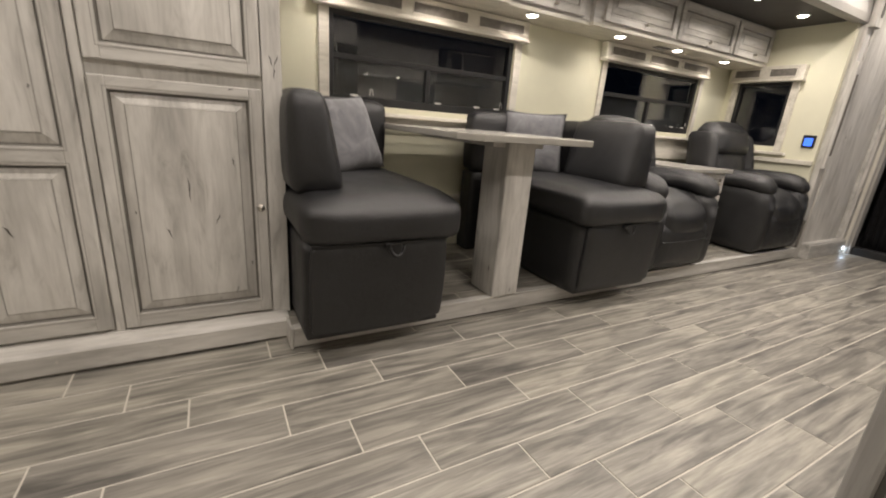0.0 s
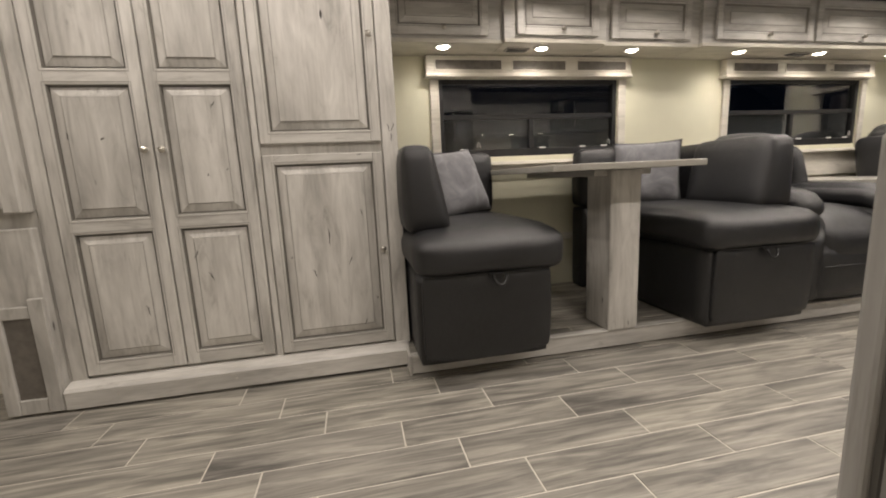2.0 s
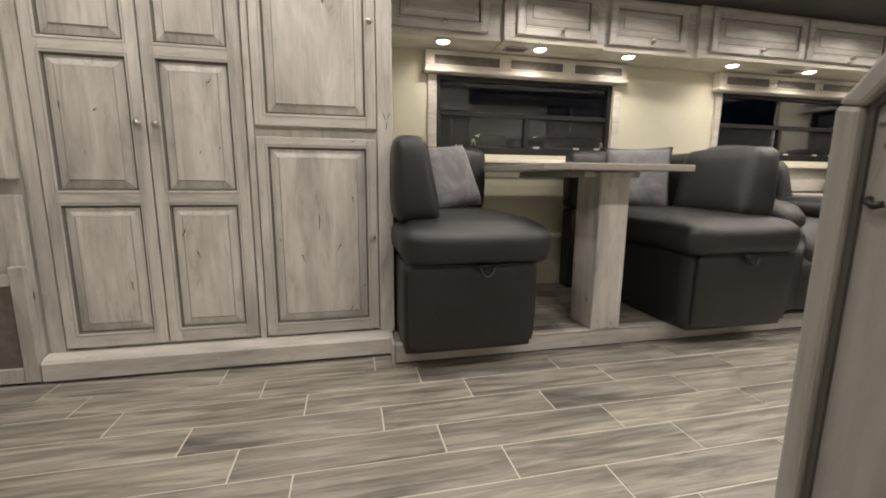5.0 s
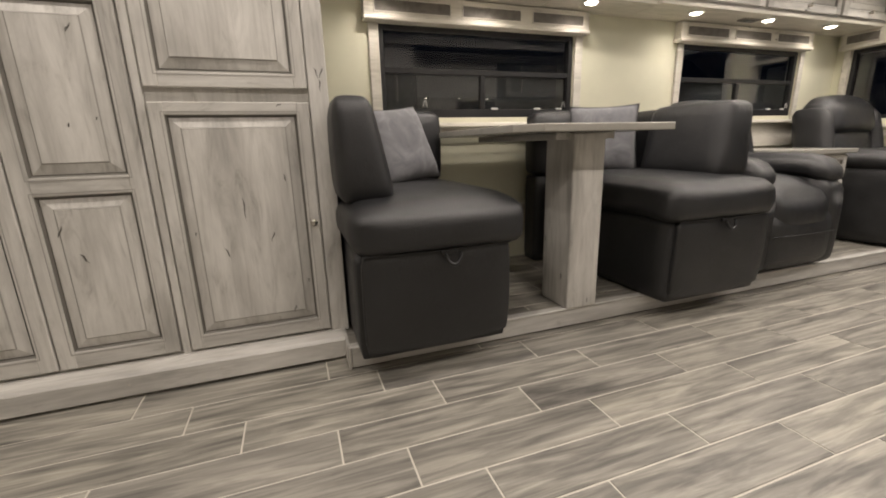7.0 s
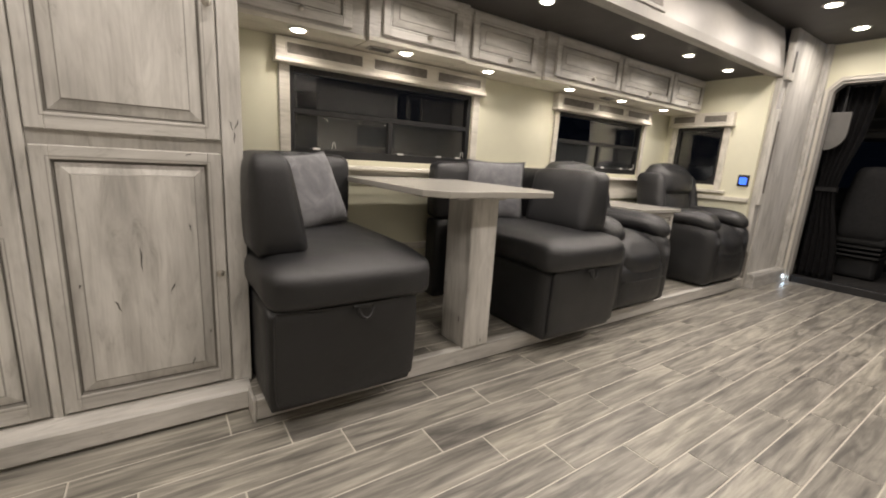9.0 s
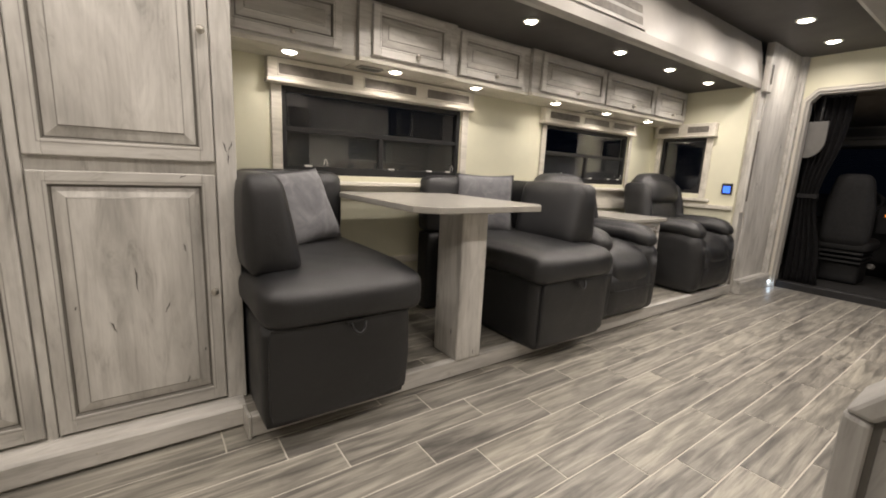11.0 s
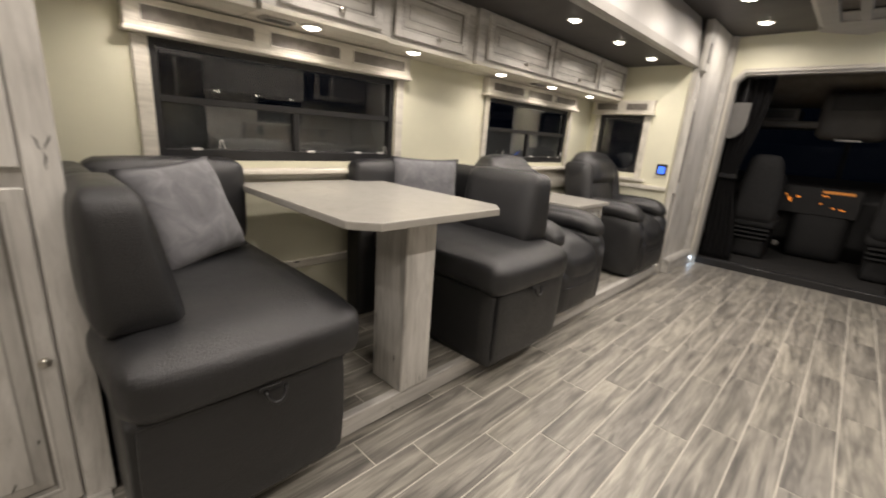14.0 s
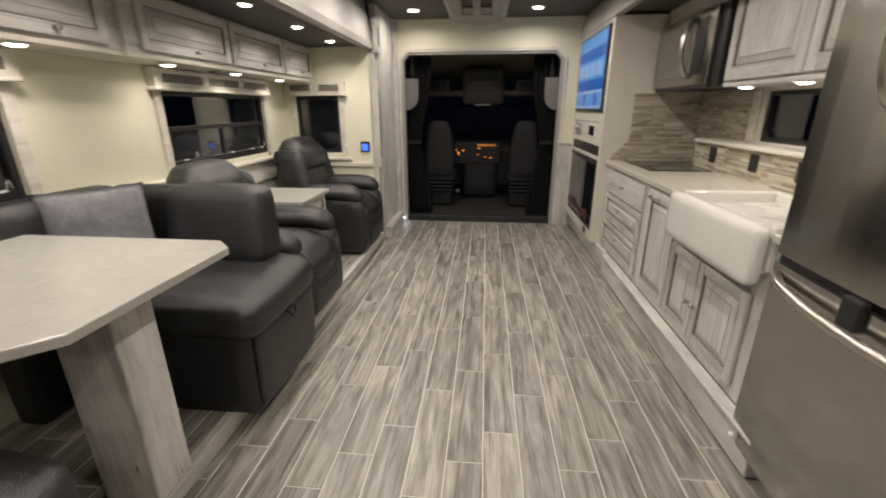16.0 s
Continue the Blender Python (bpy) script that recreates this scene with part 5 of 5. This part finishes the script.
d = part("freezer_drawer", bow(FX0, FX1, 0.1, 0.885, -2.234, 0.055, 0.02), M_STEEL, fr)
part("handle", arc_handle((FX0 + 0.06, -2.17, 0.845), (FX1 - 0.03, -2.17, 0.845), (0, 0.06, -0.03), 0.016), M_NICKEL, d, "bowed steel bar handle")
d = part("door", bow(FX0, FX1, 0.918, 1.815, -2.234, 0.055, 0.02), M_STEEL, fr)
part("handle", arc_handle((1.26, -2.16, 1.42), (1.26, -2.16, 1.79), (0, 0.05, 0), 0.014), M_NICKEL, d, "bowed steel bar handle")
part("gasket", boxes((FX0 + 0.005, FX1 - 0.005, -2.232, -2.19, 0.886, 0.917)), M_BLACK, fr, "dark gap between drawer and doors")
part("strap_clip", boxes((1.13, 1.2, -2.17, -2.14, 0.815, 0.91), bevel=0.008, seg=2), M_BLACK, fr, "black travel clip on the drawer edge")
part("top_panel", boxes((FX0, FX1, KB + 0.003, -2.24, 1.83, 2.158)), M_WOODX, fr)
solid("fridge_side_panel", boxes((0.5, 0.572, KB, -2.2, 0.0, 2.158)), M_WOOD, "grey-washed tall panel beside the refrigerator", "trim")
solid("wall_entry", boxes((0.236, 0.5, -2.92, -2.202, 0.0, CEIL)), M_HALL, "pale wall between the half partition and the refrigerator", "wall")

# ---- driving cab ----
solid("cab_floor", boxes((BULK + 0.1005, 7.6, -2.35, 0.3, -0.05, 0.06)), M_CABCARPET, "dark grey carpeted cab floor, one low step up", "floor")
solid("cab_step", boxes((BULK + 0.021, BULK + 0.1, OPR + 0.021, OPL - 0.021, -0.05, 0.075), bevel=0.004), M_BLACK, "black rubber step riser at the cab", "trim")
solid("cab_wall_left", boxes((BULK + 0.07, 7.6, 0.2, 0.26, 0.0, 2.2)), M_CABDARK, "dark left side trim of the cab", "wall")
solid("cab_wall_right", boxes((BULK + 0.07, 7.6, -2.35, -2.29, 0.0, 2.2)), M_CABDARK, "dark right side trim of the cab", "wall")
solid("cab_headliner", prism(((BULK + 0.07, 2.2), (6.5, 2.14), (7.0, 1.85), (7.0, 1.9), (6.5, 2.2), (BULK + 0.07, 2.26)), "y", -2.29, 0.2), M_HEADLINER, "beige cab headliner", "ceiling")
solid("cab_cowl", boxes((7.4, 7.46, -2.29, 0.2, 0.0, 1.0)), M_CABDARK, "dark front wall of the cab", "wall")
ws = thing("window_5", 7.4, -1.05, 1.0, "dark cab windscreen at night", "window", kind="structure")
part("pane", prism(((7.42, 1.0), (7.0, 1.86), (7.007, 1.865), (7.427, 1.005)), "y", -2.28, 0.19), M_GLASS, ws)
part("centre_post", prism(((7.41, 1.0), (6.99, 1.86), (6.98, 1.85), (7.4, 0.99)), "y", -1.08, -1.03), M_CABDARK, ws)
ov = thing("overhead_console", 6.6, -1.05, 1.6, "dark grey overhead cab console with cubby and lamp", "console")
part("shelf", boxes((6.45, 6.95, -2.1, 0.0, 1.58, 1.66), bevel=0.02, seg=2), M_CABGREY, ov)
part("housing", soft(6.42, 6.95, -1.36, -0.76, 1.47, 1.97, 0.07, 0.01, 8), M_CABGREY, ov)
part("cubby", boxes((6.405, 6.42, -1.27, -0.85, 1.78, 1.93), bevel=0.006), M_BLACK, ov, "dark cubby opening")
for a, b in ((-0.58, -0.1), (-2.0, -1.52)):
    part("side_bin", boxes((6.44, 6.95, a, b, 1.662, 1.8), bevel=0.012, seg=2), M_CABGREY, ov)
    part("bin_opening", boxes((6.43, 6.4395, a + 0.04, b - 0.04, 1.685, 1.775)), M_BLACK, ov)
part("map_lamp", boxes((6.4, 6.46, -1.17, -0.95, 1.452, 1.469), bevel=0.002), M_CHROMEWHITE, ov, "pale map lamp lens")
da = thing("dashboard", 7.0, -1.05, 0.0, "dark truck dashboard with lit amber gauges", "dashboard")
part("body", prism(((6.75, 0.25), (6.72, 0.8), (6.85, 0.95), (7.39, 1.02), (7.39, 0.05), (6.9, 0.05)), "y", -2.25, 0.15, 0.02), M_CABDARK, da)
part("console_block", soft(6.55, 6.85, -1.3, -0.78, 0.08, 0.74, 0.05, 0.01, 6), M_CABDARK, da)
part("lit_screen", boxes((6.52, 6.53, -1.27, -0.99, 0.868, 0.898), bevel=0.002), M_DIMAMBER, da, "dim amber strip display")
for y0, y1, z0, z1 in ((-1.05, -0.99, 0.83, 0.842), (-1.22, -1.17, 0.69, 0.702), (-1.13, -1.1, 0.7, 0.712), (-0.8, -0.765, 0.79, 0.81), (-0.72, -0.69, 0.74, 0.785), (-0.675, -0.66, 0.8, 0.825), (-1.01, -0.98, 0.74, 0.75), (-0.735, -0.725, 0.72, 0.73)):
    part("gauge_light", boxes((6.52, 6.53, y0, y1, z0, z1), bevel=0.002), M_AMBER, da, "lit amber gauge")
part("screen_surround", boxes((6.531, 6.6, -1.34, -0.6, 0.6, 0.93), bevel=0.01), M_CABDARK, da)
stw = thing("steering_wheel", 6.5, -0.45, 0.75, "black truck steering wheel", "steering wheel")
wheel = tube([(0.21 * math.cos(k * math.tau / 28), 0.21 * math.sin(k * math.tau / 28), 0) for k in range(28)], 0.016, 8, True)
part("rim", turned(wheel, pose(6.45, -0.42, 0.95, 0, -40, 0)), M_BLACK, stw)
part("column", tube(((6.45, -0.42, 0.95), (6.8, -0.42, 0.6)), 0.04, 10), M_BLACK, stw)


def cab_seat(y, label):
    s = thing("driver_seat", 6.0, y, 0.0, label, "seat", "cab seats")

    def taper(p):
        k = max(0.0, (p.z - 0.6) / 0.65)
        p.y = y + (p.y - y) * (1 - 0.3 * k * k)
        p.x -= 0.05 * k
        return p
    part("backrest", soft(5.86, 6.02, y - 0.2, y + 0.2, 0.5, 1.24, 0.06, 0.015, 9, taper), M_FABRIC, s)
    part("cushion", soft(5.9, 6.45, y - 0.22, y + 0.22, 0.42, 0.56, 0.05, 0.01, 7), M_FABRIC, s)
    part("pedestal", soft(5.95, 6.35, y - 0.18, y + 0.18, 0.062, 0.3, 0.03, 0.0, 5), M_CABDARK, s)
    for z in (0.3, 0.35, 0.4):
        part("suspension_plate", boxes((5.88, 6.4, y - 0.19, y + 0.19, z, z + 0.022), bevel=0.004), M_CABDARK, s)
    part("armrest", soft(6.0, 6.35, y + (0.25 if y > -1 else -0.33), y + (0.33 if y > -1 else -0.25), 0.7, 0.77, 0.03, 0.0, 5), M_FABRIC, s)
    part("side_knob", lathe(((0.03, 0), (0.034, 0.02), (0.02, 0.04)), (5.9, y - 0.27, 0.3), (-1, 0, 0), 12), M_CABGREY, s)
    return s


cab_seat(-0.47, "dark fabric high-back driver's seat in the cab")
cab_seat(-1.66, "dark fabric high-back passenger seat in the cab")


def curtain(y0, y1, s, label):
    c = thing("cab_curtain", BULK + 0.2, (y0 + y1) / 2, 0.0, label, "curtain", "cab curtains")
    bm = bmesh.new()
    n, m_ = 40, 18
    grid = []
    for j in range(m_ + 1):
        z = 0.03 + (2.0 - 0.03) * j / m_
        pinch = 1 - 0.45 * math.exp(-((z - 1.0) / 0.45) ** 2)
        row = []
        for i in range(n + 1):
            t = i / n
            y = (y0 + (y1 - y0) * t * pinch)
            row.append(bm.verts.new((BULK + 0.2 + 0.028 * math.sin(t * 34 + 0.4 * math.sin(z * 3)), y, z)))
        grid.append(row)
    for j in range(m_):
        for i in range(n):
            bm.faces.new((grid[j][i], grid[j][i + 1], grid[j + 1][i + 1], grid[j + 1][i])).smooth = True
    r = bmesh.ops.solidify(bm, geom=bm.faces[:], thickness=0.004)
    part("cloth", bm, M_CURTAIN, c)
    part("rail", boxes((BULK + 0.17, BULK + 0.23, min(y0, y1), max(y0, y1), 2.0, 2.02)), M_BLACK, c)
    part("tie", boxes((BULK + 0.165, BULK + 0.235, y0 + (y1 - y0) * 0.02, y0 + (y1 - y0) * 0.55, 0.98, 1.02), bevel=0.004), M_CURTAIN, c)


curtain(-0.115, -0.42, 1, "black blackout curtain tied back at the cab opening, driver's side")
curtain(-1.95, -1.66, -1, "black blackout curtain tied back at the cab opening, passenger side")
for y0, y1 in ((-0.27, -0.13), (-1.94, -1.8)):
    v = thing("cab_visor", BULK + 0.14, (y0 + y1) / 2, 1.55, "grey padded flap with a rounded lower edge beside the cab opening", "visor", "cab flaps")
    flat_y, round_y = (y1 + 0.02, y0) if y1 > -1 else (y0 - 0.02, y1)
    arc = [(flat_y + (round_y - flat_y) * math.cos(k * math.pi / 20), 1.56 - 0.17 * math.sin(k * math.pi / 20)) for k in range(11)]
    part("pad", prism([(flat_y, 1.76), (round_y, 1.76)] + arc, "x", BULK + 0.12, BULK + 0.15, 0.004), M_FLAP, v)
    part("hanger", boxes((BULK + 0.13, BULK + 0.15, (y0 + y1) / 2 - 0.01, (y0 + y1) / 2 + 0.01, 1.761, 2.2)), M_CABDARK, v)

# ---- planks, last ----
lay(floor, fx0, fx1, fy0, fy1, 0.0, -0.0425, (0.0912, 0.2735, 0.553))
lay(slide_floor, 0.0, 4.36, 0.037, 0.948, PLAT, 0.11, (0.2, 0.4, 0.6))
